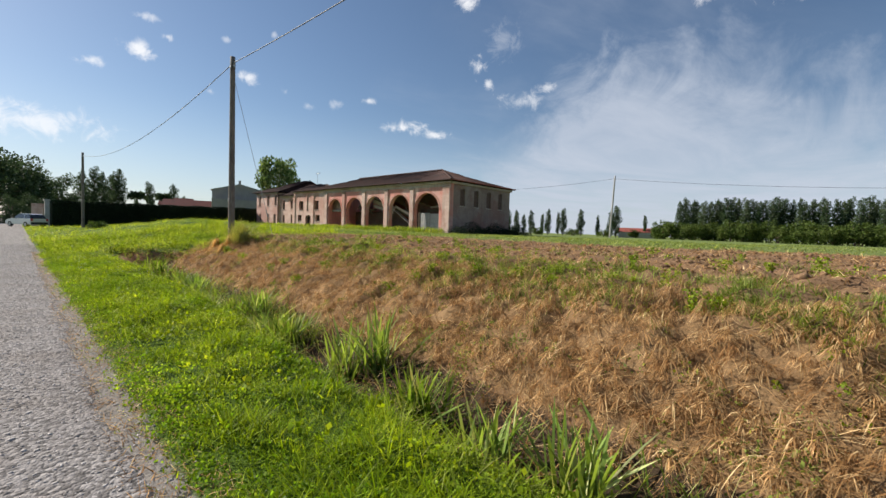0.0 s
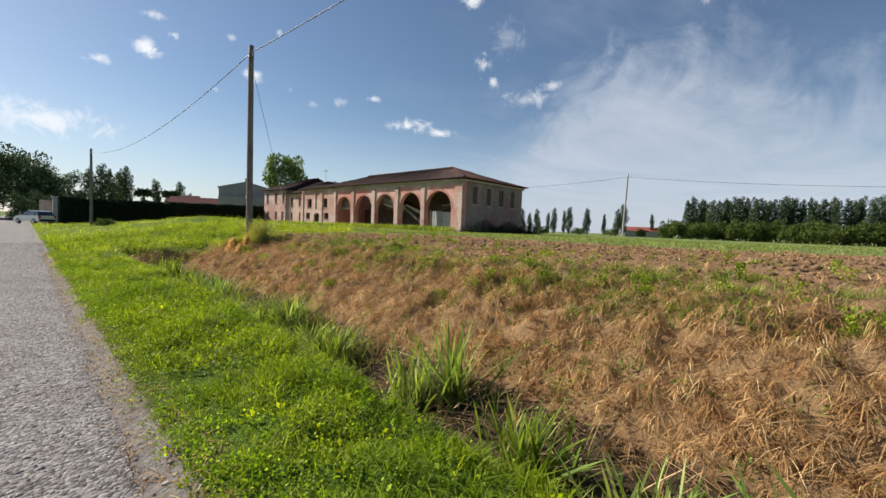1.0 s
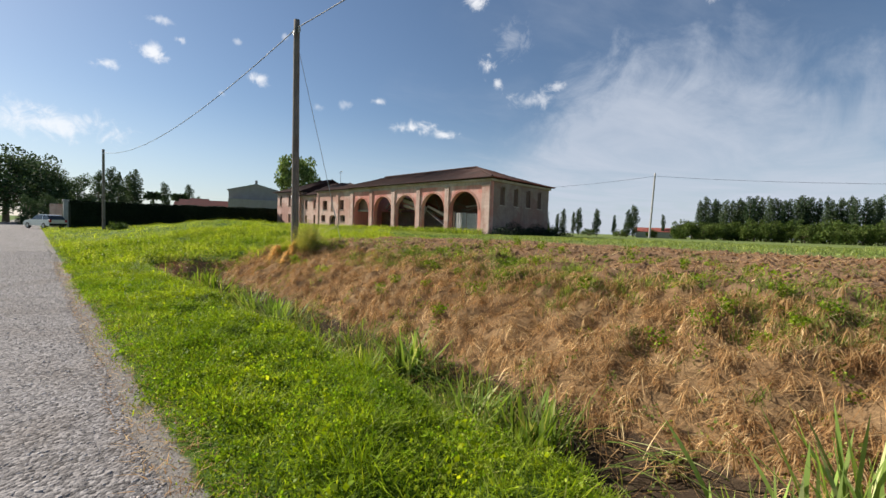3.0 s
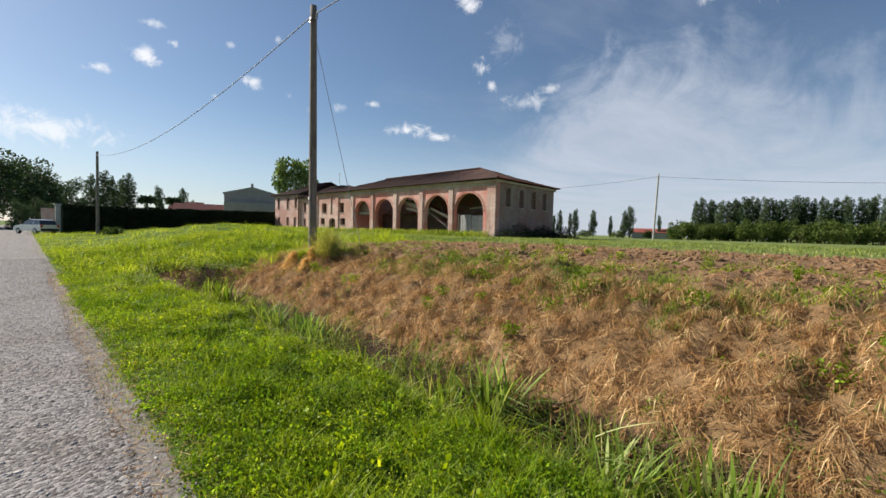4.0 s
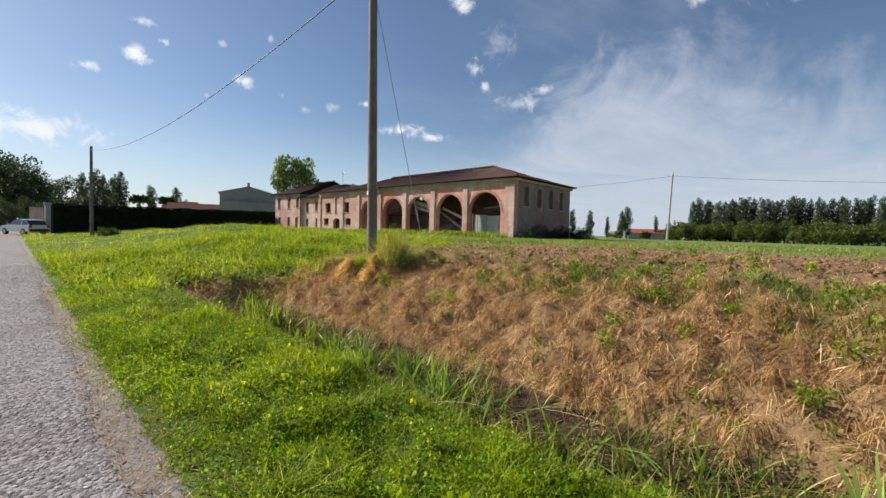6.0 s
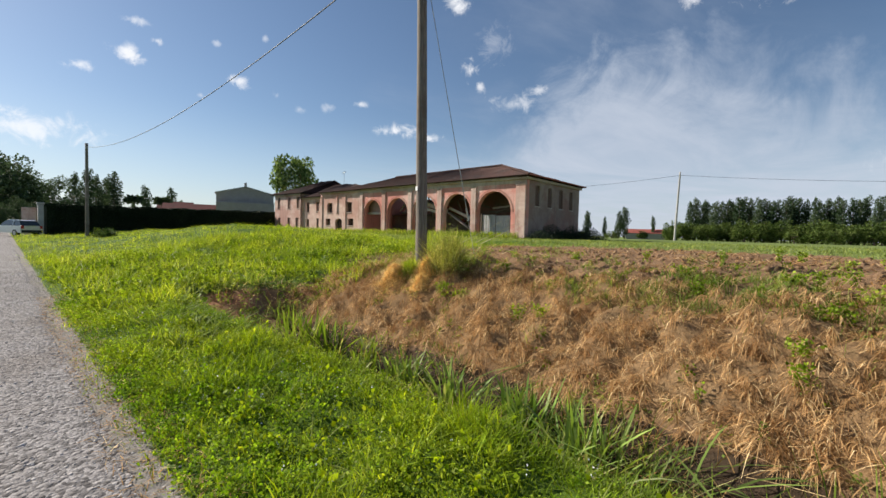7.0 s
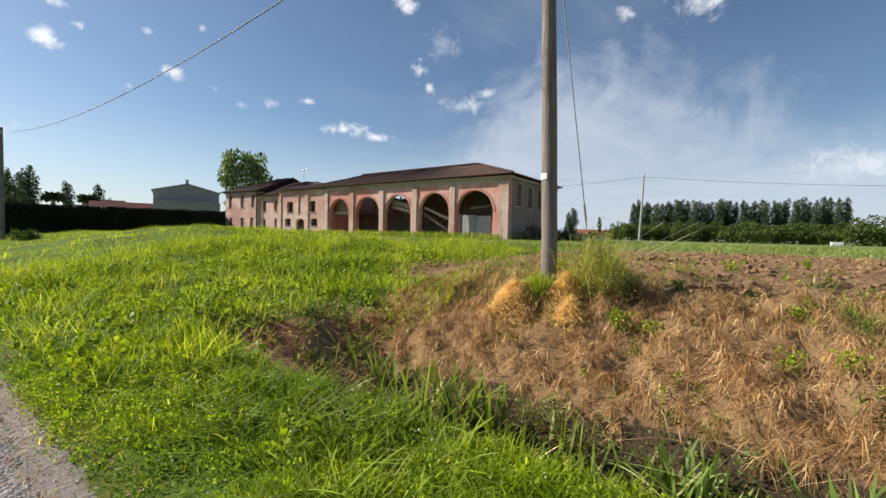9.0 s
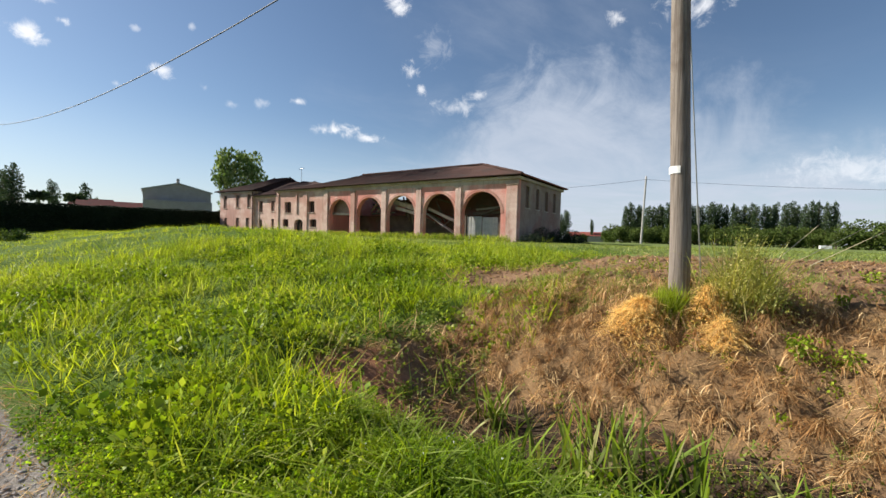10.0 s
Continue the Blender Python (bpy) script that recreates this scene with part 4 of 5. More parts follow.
def plant(t, first, x, y, z, h, wide=1.0):
    """Set the tree, or a copy of it, at a place with a height and a width."""
    m = pose(x, y, z, 0, 0, random.uniform(0, 360))
    if first:
        ob = t
        ob.matrix_basis = m
    else:
        ob = copy_thing(t, m)
    ob.scale = (h * wide, h * wide, h)
    return ob


def ground_at(x, y):
    a = x * U.x + y * U.y
    c = x * V.x + y * V.y
    return float(ground_z(a, c))


poplars = [tree("poplar", "poplar_tree", "tall dark green columnar poplar in a row", 20 + k, 3700, 0.022, hazed_leaf_mat, "poplar row") for k in range(3)]
fresh = [True] * 3
def put_poplar(yaw, dist, elev, wide=1.0, base=None):
    k = random.randrange(3)
    x, y = from_view(yaw, dist)
    z = ground_at(x, y) if base is None else base
    top = 1.38 + math.tan(radians(elev)) * dist
    plant(poplars[k], fresh[k], x, y, z - 0.2, top - z, wide)
    fresh[k] = False


for i in range(35):
    yaw = 12.6 - i * 0.56 + random.uniform(-0.12, 0.12)
    put_poplar(yaw, 318 + random.uniform(-6, 6), 4.45 + random.uniform(-0.35, 0.25), random.uniform(0.85, 1.15))
for yaw, elev, wide in [(19.6, 3.7, 1.25), (20.3, 3.2, 1.0), (21.8, 2.5, 0.9), (23.8, 3.2, 1.25), (26.0, 3.3, 1.1), (26.6, 2.8, 0.8), (27.9, 3.2, 1.0), (28.6, 2.5, 0.9), (30.0, 3.0, 1.1), (31.0, 2.4, 1.0), (31.9, 3.0, 1.0), (33.0, 3.1, 1.0), (34.2, 2.9, 1.0), (16.4, 2.6, 0.8)]:
    put_poplar(yaw, 335 + random.uniform(-12, 12), elev, wide)
for yaw, elev, wide, dist in [(78.8, 5.3, 1.3, 190), (79.4, 4.7, 1.2, 195), (80.8, 5.4, 1.0, 180), (80.2, 4.9, 0.9, 185), (76.1, 4.2, 1.1, 230), (73.8, 4.2, 1.2, 220), (81.8, 4.9, 1.0, 175), (72.9, 2.9, 0.9, 260)]:
    put_poplar(yaw, dist, elev, wide, 0.3)

bushes = [tree("bush", "broad_tree", "rounded dark green field tree below the poplars", 40 + k, 3000, 0.04, leaf_mat, "field trees") for k in range(2)]
fresh_bush = [True] * 2


def put_bush(yaw, dist, elev, wide=1.0, sink=0.1):
    k = random.randrange(2)
    x, y = from_view(yaw, dist)
    z = ground_at(x, y)
    h = 1.38 + math.tan(radians(elev)) * dist - z
    plant(bushes[k], fresh_bush[k], x, y, z - sink * h, h * (1 + sink), wide)
    fresh_bush[k] = False


for i in range(27):
    put_bush(15.0 - i * 0.82 + random.uniform(-0.2, 0.2), 300 + random.uniform(-6, 6), 2.25 + random.uniform(-0.3, 0.3), random.uniform(0.85, 1.2), 0.12)
for yaw, elev, dist, wide in [(-7.8, 2.9, 300, 1.1), (-9.0, 3.2, 300, 1.3), (-10.2, 2.8, 310, 1.2), (-12.2, 2.5, 320, 1.2), (-14.0, 2.4, 320, 1.3), (-16.5, 2.3, 330, 1.4), (-19, 2.4, 330, 1.4),
                              (17.6, 0.9, 330, 1.6), (21.0, 0.8, 330, 1.8), (24.8, 0.8, 330, 1.8), (29.2, 0.9, 330, 1.6), (32.6, 0.9, 330, 1.6)]:
    put_bush(yaw, dist, elev, wide)
bushes = [tree("bush", "leafy_tree", "dark green leafy tree beyond the lane", 50 + k, 7500, 0.022, hazed_leaf_mat, "trees beyond the lane") for k in range(2)]
fresh_bush = [True] * 2
for yaw, elev, dist, wide in [(86.6, 6.9, 135, 0.95), (88.4, 7.4, 125, 1.1), (90.6, 7.8, 115, 1.1), (85.6, 5.7, 140, 0.9), (83.4, 4.8, 150, 1.0), (84.4, 4.2, 145, 1.0), (82.4, 2.9, 150, 0.9), (93.5, 7.4, 110, 1.1), (85.4, 2.4, 100, 0.9), (87.0, 2.2, 95, 0.9), (74.2, 2.7, 200, 0.9), (77.3, 2.5, 170, 0.6)]:
    put_bush(yaw, dist, elev, wide, 0.05)

walnut = tree("round", "garden_tree", "light green leafy tree rising behind the farmhouse", 61, 5600, 0.034, pale_leaf_mat)
plant(walnut, True, -92.6, 47.5, 0.5, 17.6, 0.66)


def palm(yaw, dist, elev, first=[]):
    """A low palm with a thatch of hanging fans."""
    x, y = from_view(yaw, dist)
    top = 1.38 + math.tan(radians(elev)) * dist
    if first:
        return copy_thing(first[0], pose(x, y, 0.3, 0, 0, 77))
    t = root("palm_tree", "low dark palm with a spreading crown behind the hedge", "tree", (x, y, 0.3), 0, "palms")
    h = top - 0.9
    trunk = bmesh.new()
    for k in range(6):
        add_rod(trunk, (0, 0, h * k / 6), (0, 0, h * (k + 1) / 6), 0.36 + 0.03 * (k % 2), 0.3, 9)
    part("trunk", trunk, limb_mat, t)
    n = 900
    ang, lift = rng.uniform(0, 6.28, n), rng.uniform(-0.5, 1.1, n)
    d = np.stack([np.cos(ang) * np.cos(lift), np.sin(ang) * np.cos(lift), np.sin(lift) * 0.6], -1)
    pts = np.array([0, 0, h - 0.2]) + d * rng.uniform(0.3, 2.5, (n, 1)) - np.array([0, 0, 0.35]) * rng.uniform(0, 1, (n, 1))
    v, f, sh = leaf_cloud(pts, d * 3, 0.75, rng)
    fast_mesh("fronds", v, f, sh, hazed_leaf_mat, t)
    first.append(t)
    return t


palm(77.2, 185, 2.75)
palm(74.8, 185, 2.65)


# ---------- buildings in the distance ----------
def gable_house(name, label, x, y, turn, w, d, eave, ridge, wall, roof, category="house"):
    h = root(name, label, category, (x, y, 0), turn)
    bm = bmesh.new()
    prof = [(-w / 2, -0.5), (w / 2, -0.5), (w / 2, eave), (0, ridge), (-w / 2, eave)]
    front = [bm.verts.new((px, 0, pz)) for px, pz in prof]
    rear = [bm.verts.new((px, d, pz)) for px, pz in prof]
    bm.faces.new(front), bm.faces.new(rear[::-1])
    for i in range(5):
        bm.faces.new((front[i], front[(i + 1) % 5], rear[(i + 1) % 5], rear[i]))
    part("wall", bm, wall, h)
    for s in (-1, 1):
        bm = bmesh.new()
        k = (ridge - eave) / (w / 2)
        pts = [(0, ridge + 0.05), (s * (w / 2 + 0.4), eave - 0.4 * k + 0.05), (s * (w / 2 + 0.4), eave - 0.4 * k + 0.25), (0, ridge + 0.25)]
        a = [bm.verts.new((px, -0.3, pz)) for px, pz in pts]
        b = [bm.verts.new((px, d + 0.3, pz)) for px, pz in pts]
        bm.faces.new(a), bm.faces.new(b[::-1])
        for i in range(4):
            bm.faces.new((a[i], a[(i + 1) % 4], b[(i + 1) % 4], b[i]))
        part("roof", bm, roof, h)
    return h


x, y = from_view(67.1, 150)
barn = gable_house("grey_barn", "plain grey rendered barn with a low gable", x, y, 67, 15.4, 30, 11.2, 13.2, barn_mat, sheet_mat, "barn")
part("chimney", box(-0.35, 0.35, 1.0, 1.7, 12.8, 14.6, 0.05), barn_mat, barn)
part("lean_to", box(-7.6, 7.6, -4.0, -0.02, 0, 8.4, 0.05), barn_mat, barn)
x, y = from_view(69.9, 165)
gable_house("red_roofed_house", "low house with a dark red roof behind the hedge", x, y, 160, 12, 14, 5.6, 8.0, barn_mat, dusk_roof_mat)
x, y = from_view(72.0, 190)
gable_house("red_roofed_house", "low house with a red tiled roof and chimney behind the hedge", x, y, 155, 11, 10, 7.0, 9.6, barn_mat, dusk_roof_mat)
x, y = from_view(16.9, 350)
shed = gable_house("long_shed", "long low farm shed with a red tiled roof", x + 14, y, 17, 12, 10, 5, 8, concrete_mat, red_roof_mat, "shed")
shed.matrix_basis = pose(x - 13, y - 4, -0.5, 0, 0, 107) @ Matrix.Translation((0, -30, 0)) @ Matrix.Diagonal((1, 3.1, 0.92, 1))


# ---------- gate and parked car by the hedge ----------
pier = root("gate_pier", "pale rendered gate pier at the end of the hedge", "gate pier", (-70.6, 6.9, 0))
part("shaft", box(-0.22, 0.22, -0.22, 0.22, 0, 3.2, 0.02), concrete_mat, pier)
part("cap", box(-0.3, 0.3, -0.3, 0.3, 3.204, 3.4, 0.03), concrete_mat, pier)
low_wall = root("gate_wall", "pale rendered wall beside the gate", "wall", (-72.6, 6.3, 0), 60)
part("wall", box(-0.6, 0.6, -0.2, 0.2, 0, 2.9, 0.02), pier_mat, low_wall)


def build_car():
    paint = plain("silver_paint", (0.55, 0.57, 0.60), (0.6, 0.62, 0.65), 3, 0.28, 0.5, 0.0, spec=0.5)
    glass = plain("car_glass", (0.02, 0.025, 0.03), (0.03, 0.035, 0.04), 3, 0.08, 0.0, 0.0, spec=0.8)
    rubber = plain("tyre_rubber", (0.02, 0.02, 0.02), (0.035, 0.035, 0.035), 9, 0.85)
    red = plain("tail_lamp", (0.35, 0.02, 0.02), (0.45, 0.03, 0.03), 9, 0.3)
    car = root("parked_car", "silver estate car parked on the grass by the hedge", "car", (*at(68.5, 0.9, 0.02)[:2], 0.06), 180 + 24)

    def shell(profile, half, taper, mat, name):
        bm = bmesh.new()
        left = [bm.verts.new((px, -half * (1 - taper * max(0, (pz - 0.8))), pz)) for px, pz in profile]
        right = [bm.verts.new((px, half * (1 - taper * max(0, (pz - 0.8))), pz)) for px, pz in profile]
        bm.faces.new(left), bm.faces.new(right[::-1])
        n = len(profile)
        for i in range(n):
            bm.faces.new((left[i], left[(i + 1) % n], right[(i + 1) % n], right[i]))
        bmesh.ops.bevel(bm, geom=bm.edges[:], offset=0.05, segments=2, affect="EDGES")
        return part(name, bm, mat, car, smooth=False)
    shell([(-2.2, 0.32), (2.15, 0.30), (2.2, 0.62), (1.95, 0.82), (1.05, 0.95), (-2.2, 0.98)], 0.86, 0.1, paint, "body")
    shell([(-2.12, 0.96), (1.0, 0.93), (0.35, 1.40), (-0.3, 1.48), (-1.75, 1.44)], 0.80, 0.28, glass, "glasshouse")
    shell([(-1.85, 1.42), (0.4, 1.38), (-0.25, 1.52), (-1.6, 1.49)], 0.74, 0.2, paint, "roof")
    for s in (-1, 1):
        for x in (-1.35, 1.35):
            w = root_part("wheel", car)
            part("tyre", add_rod(bmesh.new(), (x, s * 0.68, 0.31), (x, s * 0.88, 0.31), 0.31, n=20), rubber, w)
            part("rim", add_rod(bmesh.new(), (x, s * 0.86, 0.31), (x, s * 0.89, 0.31), 0.2, n=16), steel_mat, w)
        part("tail_lamp", box(-2.24, -2.1, s * 0.72 - 0.1, s * 0.72 + 0.1, 0.7, 0.98, 0.01), red, car)
        part("pillar", add_beam(bmesh.new(), (-1.0, s * 0.79, 0.95), (-1.0, s * 0.68, 1.45), 0.08, 0.03), paint, car)
    part("bumper", box(-2.28, -2.12, -0.8, 0.8, 0.34, 0.58, 0.04), rubber, car)


build_car()


# ---------- grasses, reeds, straw ----------
def blades(name, a, c, z, length, width, lean, mat, label, segs=2, heading=None, droop=0.5, parent=None, category="grass", kind="stuff", fall=None):
    """Tapering curved blades that stand at the places a, c with their foot at z."""
    n = len(a)
    foot = np.stack([a * U.x + c * V.x, a * U.y + c * V.y, z], -1)
    ang = rng.uniform(0, 2 * np.pi, n) if heading is None else heading
    out = np.stack([np.cos(ang), np.sin(ang), np.zeros(n)], -1)
    turn = ang + np.pi / 2 + rng.normal(0, 0.5, n)
    side = np.stack([np.cos(turn), np.sin(turn), np.zeros(n)], -1) * (width / 2)[:, None]
    up = np.array([0, 0, 1.0])
    verts, shade = [], []
    for j in range(segs + 1):
        s = j / segs
        reach = (lean * s + droop * lean * s * s) * length
        rise = length * s * np.cos(np.clip(lean, 0, 1.45)) * (1 - 0.35 * droop * lean * s)
        if fall is not None:
            rise = rise - fall * s * s
        mid = foot + out * reach[:, None] + up * rise[:, None]
        if j == segs:
            verts.append(mid[:, None, :])
        else:
            w = side * (1.0 if j == 0 else 1 - 0.35 * s)
            verts.append(np.stack([mid - w, mid + w], 1))
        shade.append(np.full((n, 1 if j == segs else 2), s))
    v = np.concatenate(verts, 1)
    per = v.shape[1]
    tri = []
    for j in range(segs):
        q = 2 * j
        if j == segs - 1:
            tri.append((q, q + 1, q + 2))
        else:
            tri += [(q, q + 1, q + 3), (q, q + 3, q + 2)]
    f = (np.arange(n)[:, None, None] * per + np.array(tri)[None]).reshape(-1, 3)
    ob = fast_mesh(name, v.reshape(-1, 3), f, np.concatenate(shade, 1).reshape(-1), mat, parent)
    return tagged(ob, label, category, kind=kind) if parent is None else ob


def scatter(n, a0, a1, c0, c1, keep=None):
    a, c = rng.uniform(a0, a1, n), rng.uniform(c0, c1, n)
    if keep is not None:
        ok = rng.uniform(0, 1, n) < keep(a, c)
        a, c = a[ok], c[ok]
    return a, c


def patchy(a, c, f, seed):
    return 0.5 + 0.5 * ripple(a, c, f, seed)


def herbs(name, ca, cc, rad, tall, count, size, mat, label, lift=0.0):
    """Low leafy domes of small leaves."""
    k = len(ca)
    u = rng.normal(size=(k * count, 3))
    u /= np.linalg.norm(u, axis=1)[:, None]
    u[:, 2] = np.abs(u[:, 2])
    r = np.repeat(rad, count)[:, None] * rng.uniform(0.3, 1.0, (k * count, 1)) ** 0.5
    a, c = np.repeat(ca, count) + (u * r)[:, 0], np.repeat(cc, count) + (u * r)[:, 1]
    z = ground_z(a, c) + lift + u[:, 2] * np.repeat(tall, count) * rng.uniform(0.5, 1.0, k * count)
    pts = np.stack([a * U.x + c * V.x, a * U.y + c * V.y, z], -1)
    v, f, sh = leaf_cloud(pts, u + np.array([0, 0, 0.7]), size, rng)
    return tagged(fast_mesh(name, v, f, sh, mat), label, "weeds", kind="stuff")


def build_verge():
    bare = lambda a, c: (1 - np.clip(1.7 * np.exp(-((a - 20.3) / 0.75) ** 2 - ((c - 3.0) / 0.7) ** 2), 0, 1)) * (1 - step(bank_c(a, c), 2.4, 2.75))
    a, c = scatter(156000, -1.5, 21, 0.42, 2.6, lambda a, c: (0.05 + 0.95 * step(c, 0.42 + 0.06 * np.sin(a * 1.1) + 0.06 * np.sin(a * 4.3), 0.68)) * (0.35 + 0.65 * patchy(a, c, 3.1, 4.0)) * bare(a, c))
    n = len(a)
    h = rng.uniform(0.04, 0.12, n) * (0.45 + 1.5 * patchy(a, c, 2.3, 0.5) * patchy(a, c, 6.1, 1.5) * 1.5) * (0.35 + 0.7 * step(c, 0.42, 1.1))
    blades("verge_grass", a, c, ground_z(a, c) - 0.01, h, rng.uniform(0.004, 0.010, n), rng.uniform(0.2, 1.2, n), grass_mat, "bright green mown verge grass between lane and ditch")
    a, c = scatter(7000, 0, 22, 0.38, 0.8)
    n = len(a)
    blades("dry_verge_edge", a, c, np.maximum(ground_z(a, c), 0.01), rng.uniform(0.02, 0.08, n), rng.uniform(0.003, 0.007, n), rng.uniform(0.7, 1.4, n), straw_mat, "dry trodden grass along the lane's edge", 2)
    # cushions of small leaves, light and dark
    ca, cc = scatter(4500, -1.5, 21, 0.65, 2.6, lambda a, c: bare(a, c) * (0.2 + 0.8 * step(patchy(a, c, 1.3, 2.2), 0.3, 0.7)))
    k = len(ca)
    herbs("clover", ca, cc, rng.uniform(0.06, 0.2, k), rng.uniform(0.05, 0.19, k), 36, 0.017, weed_mat, "low feathery clover and weeds in the verge")
    ca, cc = scatter(3900, -1.5, 21, 0.6, 2.6, lambda a, c: bare(a, c) * (0.15 + 0.85 * step(patchy(a, c, 1.1, 5.2), 0.4, 0.7)))
    k = len(ca)
    herbs("dark_clover", ca, cc, rng.uniform(0.05, 0.16, k), rng.uniform(0.04, 0.14, k), 36, 0.019, clover_mat, "dark green clover carpet in the verge")
    ca, cc = scatter(420, 0, 21, 1.0, 2.5, bare)
    k = len(ca)
    herbs("dock_leaves", ca, cc, rng.uniform(0.05, 0.11, k), rng.uniform(0.06, 0.18, k), 10, 0.038, grass_mat, "larger light green leaves standing out of the verge")
    k = 420
    ta, tc = scatter(k, 0, 20, 0.9, 2.45, bare)
    k = len(ta)
    a, c = np.repeat(ta, 22) + rng.normal(0, 0.05, k * 22), np.repeat(tc, 22) + rng.normal(0, 0.05, k * 22)
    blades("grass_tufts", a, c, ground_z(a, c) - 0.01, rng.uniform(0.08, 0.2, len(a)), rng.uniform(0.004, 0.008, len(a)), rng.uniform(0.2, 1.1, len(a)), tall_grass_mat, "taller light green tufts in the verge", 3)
    k = 90
    ta, tc = scatter(k, 16.5, 19.4, 1.2, 2.4)
    a, c = np.repeat(ta, 9) + rng.normal(0, 0.06, k * 9), np.repeat(tc, 9) + rng.normal(0, 0.06, k * 9)
    n = len(a)
    blades("arching_grass", a, c, ground_z(a, c), rng.uniform(0.16, 0.3, n), rng.uniform(0.009, 0.016, n), rng.uniform(0.5, 1.0, n), tall_grass_mat, "broad arching grass blades in the verge", 5, droop=0.8)
    ca, cc = scatter(150, 12, 20.5, 0.9, 2.3)
    k = len(ca)
    herbs("clover_flowers", ca, cc, np.full(k, 0.03), rng.uniform(0.12, 0.2, k), 5, 0.011, petal_mat, "tiny white clover heads in the verge")
    # the lip of the ditch, overhung by long grass
    a, c = scatter(9000, -1.5, 20.2, 2.2, 2.7)
    c = c + np.minimum(draw(a), 0)
    n = len(a)
    blades("lip_grass", a, c, ground_z(a, c), rng.uniform(0.05, 0.17, n), rng.uniform(0.005, 0.010, n), rng.uniform(0.4, 1.2, n), tall_grass_mat, "long grass hanging over the lip of the ditch", 3, heading=np.pi / 2 + rng.normal(0, 0.9, n), fall=rng.uniform(0, 0.08, n))


def build_meadow():
    def open_ground(a, c):
        bare = np.exp(-((a - 20.1) / 0.8) ** 2 - ((c - 3.3) / 0.8) ** 2)
        side = np.where(a < DITCH_END + 0.5, ((c < 2.8) | ((c > 4.9) & (c < 7) & (a > 19.0))) * 1.0, 1.0)
        return side * step(c, 0.5, 1.1) * (1 - np.clip(bare * 1.8, 0, 1)) * (1 - np.clip(1.3 * bare_corner(a, c), 0, 0.93))
    a, c = scatter(62000, 19.2, 33, 0.5, 15, open_ground)
    n = len(a)
    h = rng.uniform(0.1, 0.3, n) * (0.25 + 2.2 * patchy(a, c, 1.3, 1.5) ** 1.6 * (0.4 + 1.1 * patchy(a, c, 3.7, 0.3)))
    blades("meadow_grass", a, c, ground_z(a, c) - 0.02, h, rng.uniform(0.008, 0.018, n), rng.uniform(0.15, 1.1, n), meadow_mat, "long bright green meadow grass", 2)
    ca, cc = scatter(2300, 19.4, 30, 0.8, 12, lambda a, c: open_ground(a, c) * (0.15 + 0.85 * step(patchy(a, c, 1.1, 3.2), 0.4, 0.75)))
    k = len(ca)
    herbs("meadow_weeds", ca, cc, rng.uniform(0.1, 0.28, k), rng.uniform(0.1, 0.34, k), 26, 0.06, weed_mat, "leafy weeds between the meadow grass")
    k = 620
    ta, tc = scatter(k, 20.8, 33, 0.9, 13, lambda a, c: 0.2 + 0.8 * step(patchy(a, c, 0.9, 5.0), 0.4, 0.8))
    k = len(ta)
    a, c = np.repeat(ta, 44) + rng.normal(0, 0.12, k * 44), np.repeat(tc, 44) + rng.normal(0, 0.12, k * 44)
    n = len(a)
    blades("meadow_tussocks", a, c, ground_z(a, c) - 0.02, rng.uniform(0.2, 0.5, n) * np.repeat(rng.uniform(0.6, 1.2, k), 44), rng.uniform(0.010, 0.018, n), rng.uniform(0.1, 1.0, n), tall_grass_mat, "tall bright tussocks in the meadow", 3)
    a, c = scatter(66000, 29, 72, 0.6, 31)
    n = len(a)
    h = rng.uniform(0.1, 0.3, n) * (0.4 + 1.2 * patchy(a, c, 0.6, 0.2) * (0.6 + 0.8 * patchy(a, c, 2.1, 1.2)))
    wide, tilt = rng.uniform(0.012, 0.026, n), rng.uniform(0.2, 1.1, n)
    near = c + 2 * patchy(a, c, 0.8, 2.0) < 17
    for name, pick, mat, label in (("far_meadow_grass", near, meadow_mat, "long bright green grass on the rough mound"), ("farmyard_grass", ~near, crop_mat, "long pale green grass towards the farm")):
        blades(name, a[pick], c[pick], ground_z(a[pick], c[pick]) - 0.02, h[pick], wide[pick], tilt[pick], mat, label, 2)
    a, c = scatter(26000, 4, 34, 8, 38, lambda a, c: step(c - crop_edge(a), -0.5, 2.0))
    n = len(a)
    blades("farm_front_grass", a, c, ground_z(a, c) - 0.02, rng.uniform(0.06, 0.2, n), rng.uniform(0.015, 0.035, n), rng.uniform(0.1, 0.8, n), crop_mat, "pale green grass in front of the old farm", 2)
    a, c = scatter(24000, -45, 6, 14, 62, lambda a, c: step(c - crop_edge(a), -0.5, 3.0))
    n = len(a)
    blades("young_crop", a, c, ground_z(a, c) - 0.02, rng.uniform(0.04, 0.12, n), rng.uniform(0.03, 0.06, n), rng.uniform(0.1, 0.9, n), crop_mat, "thin green young crop across the field", 2)


